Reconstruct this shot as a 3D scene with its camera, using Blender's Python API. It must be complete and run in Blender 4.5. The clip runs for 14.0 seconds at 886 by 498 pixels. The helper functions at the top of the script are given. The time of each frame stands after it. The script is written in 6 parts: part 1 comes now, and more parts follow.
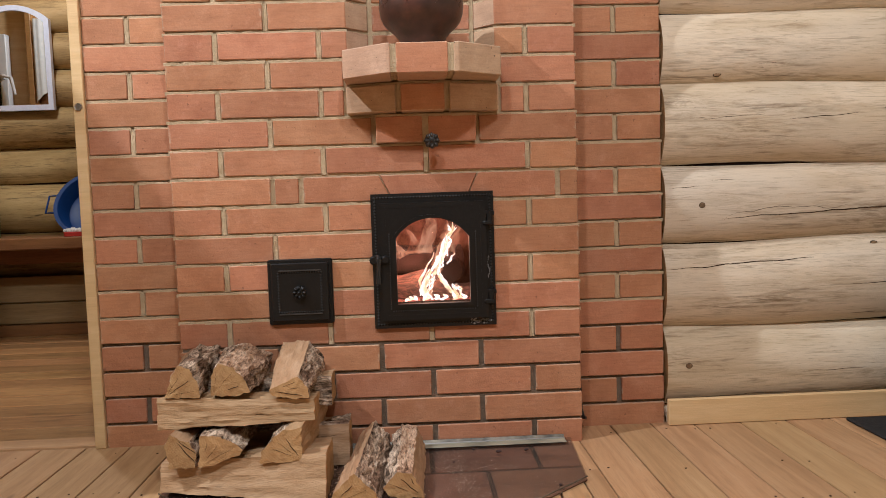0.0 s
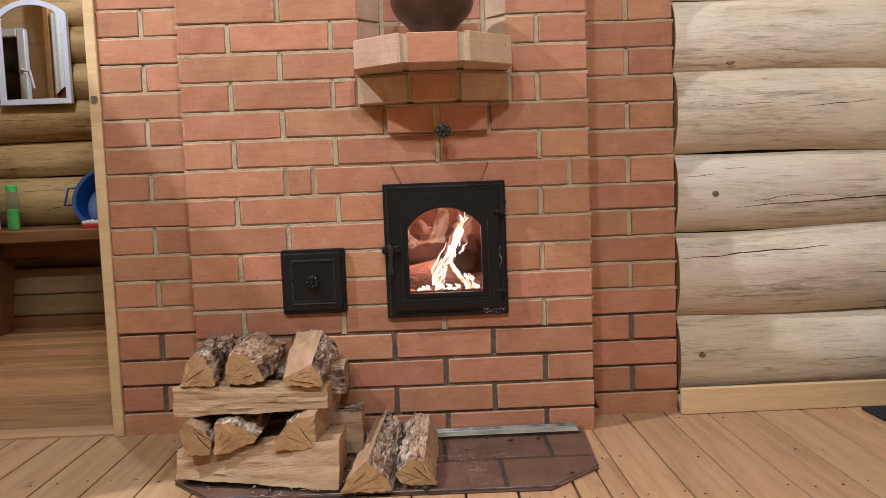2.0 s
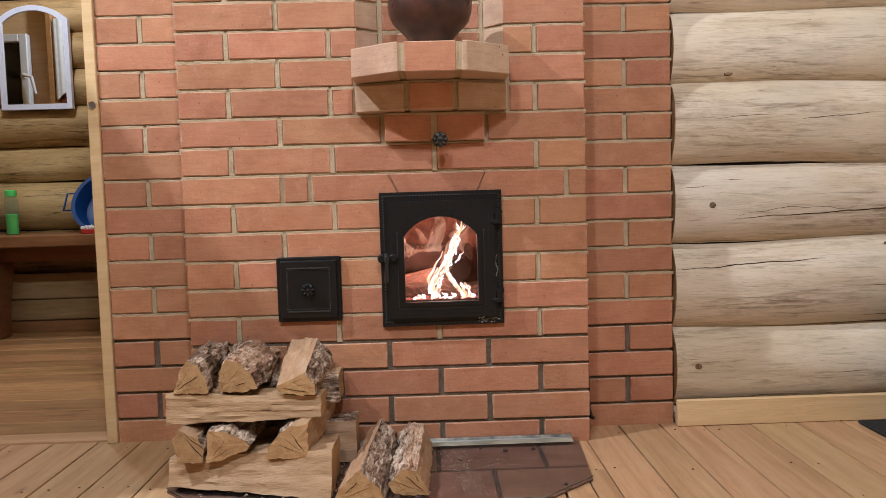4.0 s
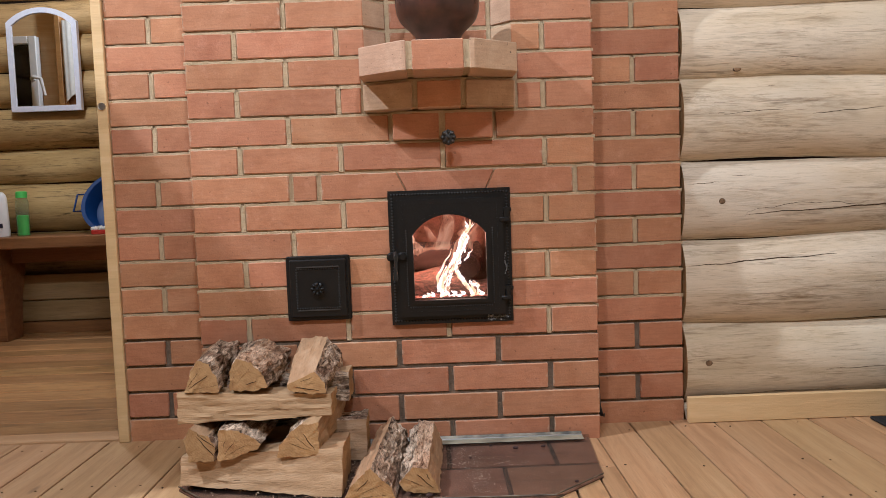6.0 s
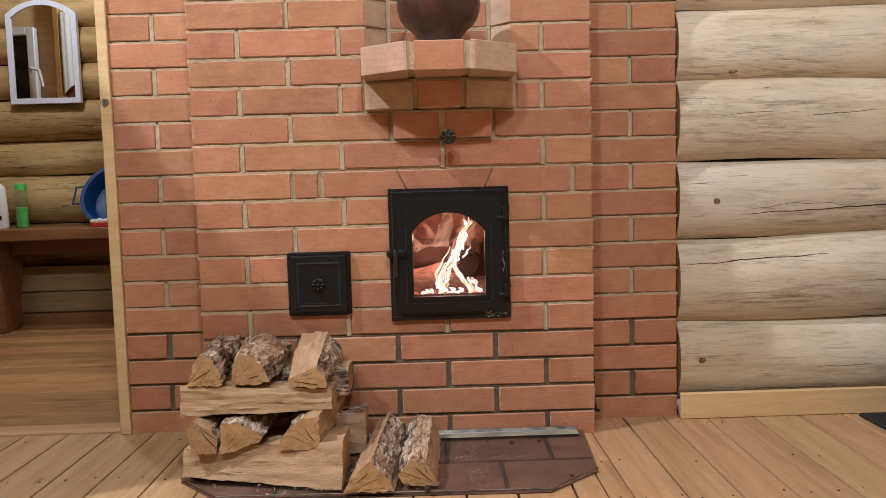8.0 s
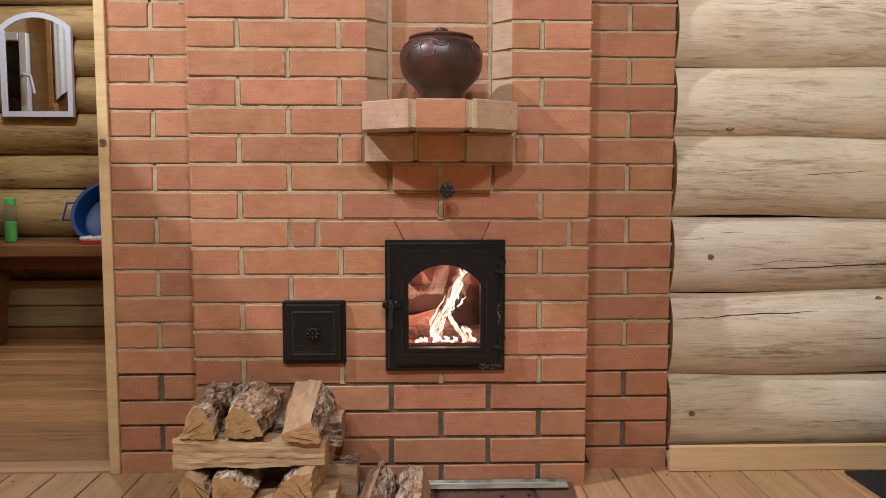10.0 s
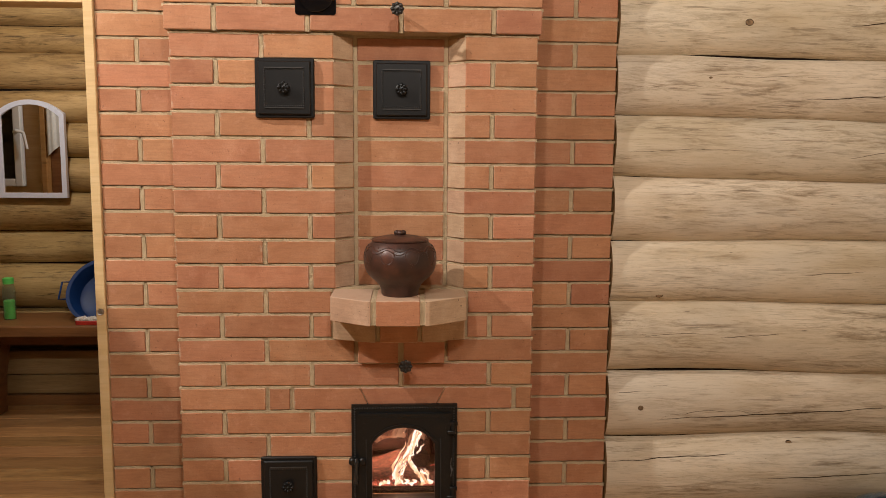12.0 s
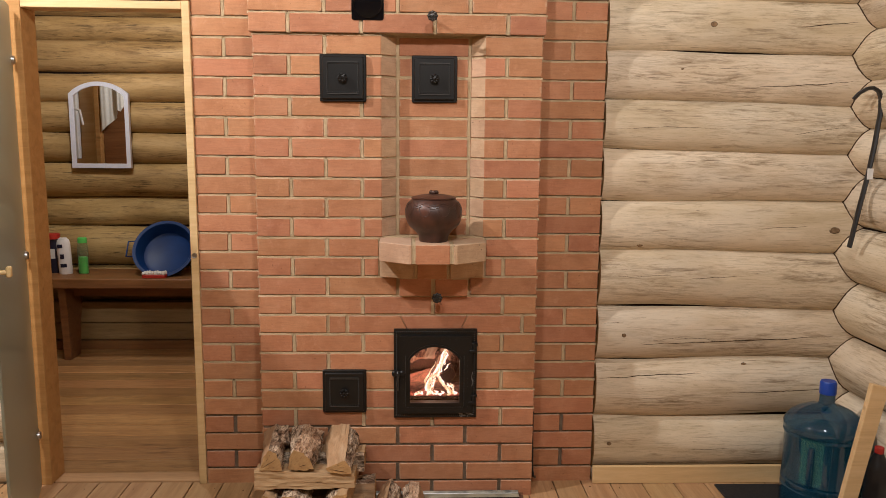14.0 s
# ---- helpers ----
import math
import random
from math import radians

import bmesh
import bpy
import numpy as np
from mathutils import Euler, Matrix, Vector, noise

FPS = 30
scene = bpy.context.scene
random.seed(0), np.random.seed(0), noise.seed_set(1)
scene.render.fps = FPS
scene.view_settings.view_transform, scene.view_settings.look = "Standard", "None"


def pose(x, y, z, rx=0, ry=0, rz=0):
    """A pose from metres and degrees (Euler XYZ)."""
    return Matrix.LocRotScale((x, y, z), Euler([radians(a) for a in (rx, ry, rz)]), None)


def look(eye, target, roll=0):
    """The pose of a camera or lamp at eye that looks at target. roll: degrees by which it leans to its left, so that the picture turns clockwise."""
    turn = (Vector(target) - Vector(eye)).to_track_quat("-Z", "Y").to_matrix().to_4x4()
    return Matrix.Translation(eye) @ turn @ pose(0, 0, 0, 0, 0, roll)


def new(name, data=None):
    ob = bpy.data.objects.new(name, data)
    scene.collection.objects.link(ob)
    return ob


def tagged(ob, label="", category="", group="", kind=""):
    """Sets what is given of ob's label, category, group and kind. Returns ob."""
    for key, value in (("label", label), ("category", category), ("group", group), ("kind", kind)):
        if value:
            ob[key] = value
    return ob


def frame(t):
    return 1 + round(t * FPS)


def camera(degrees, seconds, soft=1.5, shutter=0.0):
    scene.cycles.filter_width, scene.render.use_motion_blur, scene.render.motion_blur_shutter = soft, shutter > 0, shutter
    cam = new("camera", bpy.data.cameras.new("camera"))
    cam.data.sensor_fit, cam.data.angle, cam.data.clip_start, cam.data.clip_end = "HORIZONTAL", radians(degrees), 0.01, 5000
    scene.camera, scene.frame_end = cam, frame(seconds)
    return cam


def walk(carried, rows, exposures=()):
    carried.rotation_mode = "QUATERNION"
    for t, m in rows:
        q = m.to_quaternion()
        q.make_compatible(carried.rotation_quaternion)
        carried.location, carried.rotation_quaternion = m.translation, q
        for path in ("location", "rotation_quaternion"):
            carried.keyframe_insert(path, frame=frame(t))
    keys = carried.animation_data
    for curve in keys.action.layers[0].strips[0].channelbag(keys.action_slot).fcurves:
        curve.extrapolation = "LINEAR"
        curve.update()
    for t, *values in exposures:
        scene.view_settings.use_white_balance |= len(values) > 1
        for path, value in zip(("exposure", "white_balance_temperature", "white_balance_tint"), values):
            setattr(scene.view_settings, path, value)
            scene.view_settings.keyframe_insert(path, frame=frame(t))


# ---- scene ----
cam = camera(59.4, 14.0, soft=0.65)
PATH = [
    (0, (-0.067, 0.065, 0.658), (0.017, 2.058, 0.52), -1.9),
    (0.5, (-0.065, 0.061, 0.652), (-0.003, 2.053, 0.476), -2.1),
    (1, (-0.059, 0.055, 0.653), (-0.018, 2.045, 0.463), -2.3),
    (1.5, (-0.059, 0.058, 0.653), (-0.025, 2.05, 0.472), -2.4),
    (2, (-0.055, 0.057, 0.654), (-0.015, 2.05, 0.495), -2.2),
    (2.5, (-0.046, 0.057, 0.652), (0.001, 2.052, 0.513), -1.9),
    (3, (-0.042, 0.06, 0.654), (0.003, 2.055, 0.519), -1.8),
    (5.5, (-0.042, 0.06, 0.655), (-0.021, 2.055, 0.513), -1.9),
    (6, (-0.044, 0.059, 0.654), (-0.027, 2.054, 0.513), -2.1),
    (6.5, (-0.046, 0.054, 0.657), (-0.015, 2.049, 0.512), -2.3),
    (7, (-0.056, 0.045, 0.668), (-0.016, 2.039, 0.516), -2.3),
    (7.5, (-0.058, 0.035, 0.668), (-0.016, 2.029, 0.51), -2.0),
    (7.7, (-0.053, 0.032, 0.668), (-0.018, 2.025, 0.508), -1.9),
    (9.8, (-0.079, 0.024, 0.76), (-0.028, 2.017, 0.605), 0.2),
    (10, (-0.078, 0.035, 0.808), (-0.014, 2.027, 0.644), 0.0),
    (10.5, (-0.062, 0.063, 1.007), (0.026, 2.052, 0.82), 0.2),
    (11, (-0.049, 0.017, 1.211), (0.045, 2.003, 0.998), 0.4),
    (11.5, (-0.002, -0.069, 1.342), (0.093, 1.915, 1.113), 0.6),
    (12, (0.001, -0.185, 1.389), (0.092, 1.799, 1.159), 0.4),
    (12.5, (-0.091, -0.397, 1.4), (0.007, 1.588, 1.172), 0.1),
    (13, (-0.112, -0.546, 1.399), (-0.021, 1.438, 1.16), 0.2),
    (13.5, (-0.063, -0.692, 1.384), (0.008, 1.29, 1.12), 0.4),
    (14, (-0.086, -0.786, 1.387), (-0.014, 1.191, 1.096), 0.5),
]
walk(cam, [(t, look(eye, target, roll)) for t, eye, target, roll in PATH], exposures=[(0, 0.00, 5500, 12), (1.0, 0.05, 5450, 12), (2.2, 0.07, 5200, 11), (6.8, 0.07, 5200, 11), (7.7, 0.02, 5360, 11), (10.5, -0.14, 5460, 11), (11.0, -0.38, 6120, 14), (12.2, -0.50, 6400, 14), (13.0, -0.46, 6400, 14), (14, -0.32, 6120, 14)])

# ---- light ----
world = bpy.data.worlds.new("room_dark")
world.use_nodes = True
world.node_tree.nodes["Background"].inputs["Color"].default_value = (1.0, 0.86, 0.7, 1)
world.node_tree.nodes["Background"].inputs["Strength"].default_value = 0.008
scene.world = world


def bulb(name, place, watts, radius, colour):
    data = bpy.data.lights.new(name, "POINT")
    data.energy, data.shadow_soft_size, data.color = watts, radius, colour
    ob = new(name, data)
    ob.location = place
    return ob


def downlight(name, place, watts, radius, colour):
    """A flush ceiling lamp: it lights everything below it and leaves the ceiling dark."""
    data = bpy.data.lights.new(name, "SPOT")
    data.energy, data.shadow_soft_size, data.color = watts, radius, colour
    data.spot_size, data.spot_blend = radians(172), 0.25
    ob = new(name, data)
    ob.location = place
    return ob


WHITE_LED = (1.0, 0.945, 0.85)
downlight("ceiling_lamp", (0.24, -0.36, 2.95), 146.0, 0.08, WHITE_LED)
downlight("ceiling_lamp_left", (-0.62, -0.36, 2.95), 134.0, 0.08, WHITE_LED)
downlight("side_lamp", (-1.98, 1.11, 2.95), 290.0, 0.02, WHITE_LED)
bulb("back_room_bulb", (-1.70, 3.25, 2.22), 50.0, 0.06, (1.0, 0.96, 0.86))

# ---- materials ----
class Nodes:
    """Small wrapper that makes nodes and links them."""

    def __init__(self, name):
        self.mat = bpy.data.materials.new(name)
        self.mat.use_nodes = True
        self.tree = self.mat.node_tree
        self.bsdf = self.tree.nodes["Principled BSDF"]
        self.out = self.tree.nodes["Material Output"]

    def add(self, kind, **sockets):
        node = self.tree.nodes.new(kind)
        for key, value in sockets.items():
            self.put(node, key.replace("_", " "), value)
        return node

    def put(self, node, key, value):
        sock = node.inputs[int(key)] if key.isdigit() else node.inputs[key]
        if isinstance(value, bpy.types.NodeSocket):
            self.tree.links.new(value, sock)
        else:
            sock.default_value = value

    def coords(self, scale=(1, 1, 1), jitter=True):
        tc = self.tree.nodes.new("ShaderNodeTexCoord")
        mp = self.tree.nodes.new("ShaderNodeMapping")
        self.tree.links.new(tc.outputs["Object"], mp.inputs["Vector"])
        mp.inputs["Scale"].default_value = scale
        if jitter:
            info = self.tree.nodes.new("ShaderNodeObjectInfo")
            off = self.tree.nodes.new("ShaderNodeVectorMath")
            off.operation = "SCALE"
            off.inputs[0].default_value = (37.0, 53.0, 71.0)
            self.tree.links.new(info.outputs["Random"], off.inputs["Scale"])
            self.tree.links.new(off.outputs["Vector"], mp.inputs["Location"])
        return mp.outputs["Vector"]

    def noise(self, vec, scale, detail=4.0, rough=0.6, distort=0.0):
        n = self.add("ShaderNodeTexNoise", Vector=vec, Scale=scale, Detail=detail, Roughness=rough, Distortion=distort)
        return n.outputs["Fac"]

    def ramp(self, fac, stops):
        n = self.tree.nodes.new("ShaderNodeValToRGB")
        self.tree.links.new(fac, n.inputs["Fac"])
        el = n.color_ramp.elements
        while len(el) < len(stops):
            el.new(0.5)
        for e, (p, c) in zip(el, stops):
            e.position = p
            e.color = (*c, 1) if len(c) == 3 else c
        return n.outputs["Color"]

    def mix(self, fac, a, b, mode="MIX"):
        n = self.tree.nodes.new("ShaderNodeMix")
        n.data_type, n.blend_type = "RGBA", mode
        for sock, value in ((n.inputs[0], fac), (n.inputs[6], a), (n.inputs[7], b)):
            if isinstance(value, bpy.types.NodeSocket):
                self.tree.links.new(value, sock)
            else:
                sock.default_value = (*value, 1) if isinstance(value, tuple) and len(value) == 3 else value
        return n.outputs[2]

    def math(self, op, a, b=0.0):
        n = self.tree.nodes.new("ShaderNodeMath")
        n.operation = op
        for i, value in enumerate((a, b)):
            if isinstance(value, bpy.types.NodeSocket):
                self.tree.links.new(value, n.inputs[i])
            else:
                n.inputs[i].default_value = value
        return n.outputs[0]

    def vary(self, colour, amount, hue=0.0):
        info = self.tree.nodes.new("ShaderNodeObjectInfo")
        v = self.math("MULTIPLY_ADD", info.outputs["Random"], 2 * amount)
        v.node.inputs[2].default_value = 1 - amount
        n = self.add("ShaderNodeHueSaturation", Color=colour, Value=v)
        if hue:
            other = self.math("FRACT", self.math("MULTIPLY", info.outputs["Random"], 7.31))
            h = self.math("MULTIPLY_ADD", other, 2 * hue)
            h.node.inputs[2].default_value = 0.5 - hue
            self.put(n, "Hue", h)
        return n.outputs["Color"]

    def bump(self, height, strength, distance=0.004):
        n = self.add("ShaderNodeBump", Strength=strength, Distance=distance, Height=height)
        self.tree.links.new(n.outputs["Normal"], self.bsdf.inputs["Normal"])

    def done(self, colour, rough=0.6, metal=0.0, spec=0.5):
        self.put(self.bsdf, "Base Color", (*colour, 1) if isinstance(colour, tuple) else colour)
        self.put(self.bsdf, "Roughness", rough)
        self.put(self.bsdf, "Metallic", metal)
        self.put(self.bsdf, "Specular IOR Level", spec)
        return self.mat


def brick_material(name, low, mid, high, vary, pits=0.5, edged=0.75):
    n = Nodes(name)
    v = n.coords()
    base = n.ramp(n.noise(v, 9.0, 5, 0.62, 0.5), [(0.30, low), (0.5, mid), (0.72, high)])
    smear = n.ramp(n.noise(n.coords((1.6, 1.6, 15.0)), 11.0, 5, 0.7), [(0.34, (0.74, 0.72, 0.71)), (0.50, (1, 1, 1)), (0.72, (1.22, 1.20, 1.17))])
    base = n.mix(0.40, base, smear, "MULTIPLY")
    fine = n.noise(v, 240.0, 3, 0.75)
    grain = n.ramp(fine, [(0.30, (0.78, 0.76, 0.75)), (0.5, (1, 1, 1)), (0.72, (1.20, 1.18, 1.16))])
    base = n.mix(0.32, base, grain, "MULTIPLY")
    pit = n.noise(v, 95.0, 2, 0.5)
    base = n.mix(n.ramp(pit, [(0.71, (0, 0, 0)), (0.75, (pits, pits, pits))]), base, tuple(c * 0.30 for c in mid))
    dust = n.ramp(n.noise(v, 24.0, 6, 0.8), [(0.55, (0, 0, 0)), (0.78, (0.6, 0.6, 0.6))])
    base = n.mix(dust, base, tuple(min(1, c * 1.2 + 0.07) for c in mid))
    # mortar left on the edges by the trowel
    tc = n.tree.nodes.new("ShaderNodeTexCoord")
    sep = n.add("ShaderNodeSeparateXYZ", Vector=tc.outputs["Generated"])
    ez = n.math("ABSOLUTE", n.math("SUBTRACT", sep.outputs["Z"], 0.5))
    ex = n.math("ABSOLUTE", n.math("SUBTRACT", sep.outputs["X"], 0.5))
    edge = n.math("MAXIMUM", ez, n.math("SUBTRACT", ex, 0.022))
    ragged = n.math("ADD", edge, n.math("MULTIPLY", n.math("SUBTRACT", n.noise(v, 45.0, 5, 0.7), 0.5), 0.16))
    rim = n.ramp(ragged, [(0.462, (0, 0, 0)), (0.492, (edged, edged, edged))])
    base = n.mix(rim, base, (0.50, 0.35, 0.235))
    n.bump(n.math("ADD", n.math("MULTIPLY", fine, 0.5), n.math("ADD", n.math("MULTIPLY", pit, -0.6), n.noise(v, 30.0, 4, 0.6))), 0.35, 0.0035)
    return n.done(n.vary(base, vary, 0.006), 0.72, 0.0, 0.35)


BRICK = brick_material("red_brick", (0.362, 0.152, 0.073), (0.420, 0.188, 0.093), (0.470, 0.228, 0.120), 0.12)
BRICK_CUT = brick_material("cut_brick", (0.42, 0.262, 0.160), (0.495, 0.322, 0.202), (0.555, 0.382, 0.253), 0.07, 0.9)
HEARTH_BRICK = brick_material("hearth_brick", (0.125, 0.060, 0.034), (0.170, 0.084, 0.050), (0.225, 0.120, 0.075), 0.16, 0.5, 0.0)


def mortar_material(name, low, high):
    n = Nodes(name)
    v = n.coords(jitter=False)
    c = n.ramp(n.noise(v, 22.0, 5, 0.7), [(0.3, low), (0.75, high)])
    n.bump(n.noise(v, 160.0, 5, 0.75), 1.0, 0.005)
    return n.done(c, 0.92, 0.0, 0.2)


MORTAR = mortar_material("sand_mortar", (0.42, 0.312, 0.182), (0.60, 0.465, 0.295))
MORTAR_SOOTY = mortar_material("sooty_mortar", (0.045, 0.031, 0.022), (0.095, 0.068, 0.048))
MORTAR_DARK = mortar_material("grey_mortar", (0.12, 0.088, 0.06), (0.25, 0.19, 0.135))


def wood_material(name, low, mid, high, stretch=(0.9, 9.0, 9.0), stain=(0.16, 0.11, 0.07), stained=0.5, vary=0.1, rough=0.62, streak=0.45, bump=0.3, knots=0.0, dash=0.0):
    n = Nodes(name)
    v = n.coords(stretch)
    warp = n.noise(n.coords((0.6, 2.2, 2.2)), 2.4, 3, 0.5)
    base = n.ramp(n.noise(v, 3.2, 6, 0.62, 0.6), [(0.28, low), (0.52, mid), (0.75, high)])
    fine = n.noise(n.coords(tuple(s * 1.0 for s in stretch)), 22.0, 4, 0.7)
    base = n.mix(n.ramp(fine, [(0.5, (0, 0, 0)), (0.72, (streak, streak, streak))]), base, tuple(c * 0.52 for c in low))
    spots = n.noise(n.coords((1.3, 5.0, 5.0)), 4.6, 5, 0.72, 0.4)
    mask = n.math("MULTIPLY", n.ramp(spots, [(0.53, (0, 0, 0)), (0.74, (1, 1, 1))]), n.ramp(warp, [(0.42, (0, 0, 0)), (0.62, (stained, stained, stained))]))
    base = n.mix(mask, base, stain)
    if dash:
        d = n.noise(n.coords((2.2, 26.0, 26.0)), 3.4, 3, 0.55, 0.3)
        d2 = n.noise(n.coords((0.9, 4.0, 4.0)), 3.0, 3, 0.6)
        dm = n.math("MULTIPLY", n.ramp(d, [(0.60, (0, 0, 0)), (0.70, (dash, dash, dash))]), n.ramp(d2, [(0.42, (0, 0, 0)), (0.62, (1, 1, 1))]))
        base = n.mix(dm, base, tuple(c * 0.6 for c in stain))
    if knots:
        vo = n.tree.nodes.new("ShaderNodeTexVoronoi")
        n.put(vo, "Vector", n.coords((1.0, 3.2, 3.2)))
        n.put(vo, "Scale", 2.1)
        dot = n.ramp(vo.outputs["Distance"], [(0.035, (knots, knots, knots)), (0.075, (0, 0, 0))])
        base = n.mix(dot, base, tuple(c * 0.42 for c in low))
    n.bump(n.math("ADD", fine, n.math("MULTIPLY", spots, 0.8)), bump, 0.003)
    return n.done(n.vary(base, vary, 0.006), rough, 0.0, 0.35)


def log_material(name, low, mid, high, grey, smudge, dark, smudged, dashed, vary):
    """Peeled log: broad tints, brown weather smudges drawn out along the log, and short dark dashes."""
    n = Nodes(name)
    base = n.ramp(n.noise(n.coords((0.5, 2.6, 2.6)), 3.0, 5, 0.6, 0.5), [(0.32, low), (0.5, mid), (0.68, high)])
    zone = n.noise(n.coords((0.8, 2.0, 2.0)), 1.8, 3, 0.55)
    base = n.mix(n.ramp(zone, [(0.48, (0, 0, 0)), (0.66, (0.75, 0.75, 0.75))]), base, grey)
    where = n.noise(n.coords((0.8, 3.0, 3.0)), 2.6, 4, 0.6, 0.3)
    spots = n.noise(n.coords((1.3, 10.0, 10.0)), 4.4, 8, 0.78, 0.5)
    mask = n.math("MULTIPLY", n.ramp(spots, [(0.46, (0, 0, 0)), (0.66, (smudged, smudged, smudged))]), n.ramp(where, [(0.40, (0.12, 0.12, 0.12)), (0.62, (1, 1, 1))]))
    base = n.mix(mask, base, smudge)
    dash = n.noise(n.coords((2.6, 36.0, 36.0)), 3.0, 4, 0.6, 0.35)
    dm = n.math("MULTIPLY", n.ramp(dash, [(0.58, (0, 0, 0)), (0.66, (dashed, dashed, dashed))]), n.ramp(where, [(0.36, (0.1, 0.1, 0.1)), (0.56, (1, 1, 1))]))
    base = n.mix(dm, base, dark)
    fine = n.noise(n.coords((5.0, 80.0, 80.0)), 3.2, 4, 0.7, 0.3)
    base = n.mix(n.ramp(fine, [(0.54, (0, 0, 0)), (0.68, (0.45, 0.45, 0.45))]), base, smudge)
    n.bump(n.math("ADD", n.math("MULTIPLY", dash, -0.7), n.math("ADD", n.math("MULTIPLY", fine, -0.5), spots)), 0.35, 0.003)
    return n.done(n.vary(base, vary, 0.005), 0.62, 0.0, 0.32)


LOG = log_material("peeled_pine_log", (0.50, 0.392, 0.252), (0.625, 0.512, 0.36), (0.71, 0.605, 0.455), (0.63, 0.55, 0.43), (0.215, 0.145, 0.075), (0.11, 0.068, 0.034), 1.0, 0.52, 0.05)
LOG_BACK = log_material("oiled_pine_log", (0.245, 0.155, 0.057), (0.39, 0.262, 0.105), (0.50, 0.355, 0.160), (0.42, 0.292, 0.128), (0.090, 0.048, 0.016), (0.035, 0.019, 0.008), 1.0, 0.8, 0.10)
BOARD = wood_material("worn_floor_pine", (0.345, 0.195, 0.088), (0.455, 0.275, 0.132), (0.52, 0.335, 0.175), (0.7, 10.0, 10.0), stain=(0.30, 0.165, 0.08), stained=0.5, vary=0.09, rough=0.5, streak=0.3, knots=0.55)
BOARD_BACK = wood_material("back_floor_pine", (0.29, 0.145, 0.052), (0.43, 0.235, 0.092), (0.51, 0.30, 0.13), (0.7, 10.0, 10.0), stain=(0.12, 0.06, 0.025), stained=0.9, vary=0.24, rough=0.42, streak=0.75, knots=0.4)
UNDER = wood_material("aged_pine_boarding", (0.20, 0.125, 0.048), (0.27, 0.175, 0.070), (0.33, 0.225, 0.10), (0.6, 8.0, 8.0), stained=0.5, vary=0.06, rough=0.6, streak=0.4, knots=0.6)
TRIM = wood_material("planed_pine_trim", (0.55, 0.37, 0.17), (0.64, 0.45, 0.22), (0.70, 0.52, 0.28), (0.6, 8.0, 8.0), stained=0.12, vary=0.04, rough=0.5, streak=0.16, knots=0.4)
JAMB = wood_material("orange_pine_jamb", (0.33, 0.165, 0.052), (0.43, 0.225, 0.075), (0.49, 0.28, 0.105), (0.6, 8.0, 8.0), stained=0.1, vary=0.04, rough=0.45, streak=0.2, knots=0.5)
BENCH = wood_material("stained_bench_wood", (0.15, 0.062, 0.022), (0.21, 0.092, 0.033), (0.26, 0.122, 0.045), (0.7, 9.0, 9.0), stained=0.3, vary=0.05, rough=0.45)
SPLIT = wood_material("split_birch", (0.29, 0.170, 0.082), (0.39, 0.245, 0.130), (0.475, 0.325, 0.195), (1.0, 11.0, 11.0), stain=(0.30, 0.15, 0.068), stained=0.45, vary=0.14, rough=0.75, streak=0.4, bump=0.7, dash=0.25)
CEILING = wood_material("ceiling_pine", (0.26, 0.165, 0.075), (0.33, 0.22, 0.105), (0.39, 0.27, 0.14), stained=0.1, vary=0.03)


def end_grain():
    n = Nodes("end_grain")
    v = n.coords((1, 1, 1))
    w = n.tree.nodes.new("ShaderNodeTexWave")
    w.wave_type, w.rings_direction = "RINGS", "X"
    mp = n.coords((1, 1, 1), False)
    mp.node.inputs["Location"].default_value = (0.0, 0.05, -0.045)
    for key, value in (("Vector", mp), ("Scale", 62.0), ("Distortion", 2.5), ("Detail", 5.0), ("Detail Scale", 1.2)):
        n.put(w, key, value)
    c = n.ramp(w.outputs["Fac"], [(0.2, (0.445, 0.275, 0.122)), (0.8, (0.47, 0.30, 0.138))])
    blot = n.ramp(n.noise(v, 24.0, 6, 0.75), [(0.42, (1, 1, 1)), (0.75, (0.58, 0.48, 0.42))])
    c = n.mix(0.85, c, blot, "MULTIPLY")
    n.bump(n.noise(v, 90.0, 5, 0.75), 0.9, 0.005)
    return n.done(n.vary(c, 0.12), 0.85, 0.0, 0.15)


ENDGRAIN = end_grain()


def bark(name, tones, patch):
    """Weathered bark: broad pale and dark plates drawn out along the log, with fine fibres on them."""
    n = Nodes(name)
    plate = n.noise(n.coords((0.50, 1.5, 1.5)), 34.0, 7, 0.72, 0.9)
    fibre = n.noise(n.coords((0.40, 3.2, 3.2)), 90.0, 6, 0.75, 0.8)
    c = n.ramp(plate, [(0.34, tones[0]), (0.41, tones[1]), (0.49, tones[2]), (0.58, tones[3])])
    zone = n.noise(n.coords((1.0, 1.6, 1.6)), 11.0, 3, 0.6, 0.5)
    c = n.mix(n.ramp(zone, [(0.52, (0, 0, 0)), (0.60, (0.8, 0.8, 0.8))]), c, n.ramp(plate, [(0.38, tones[0]), (0.60, patch)]))
    c = n.mix(0.75, c, n.ramp(fibre, [(0.40, (0.20, 0.17, 0.15)), (0.49, (0.95, 0.95, 0.95)), (0.62, (1.45, 1.42, 1.38))]), "MULTIPLY")
    n.bump(n.math("ADD", plate, n.math("MULTIPLY", fibre, 0.5)), 0.9, 0.010)
    return n.done(c, 0.92, 0.0, 0.15)


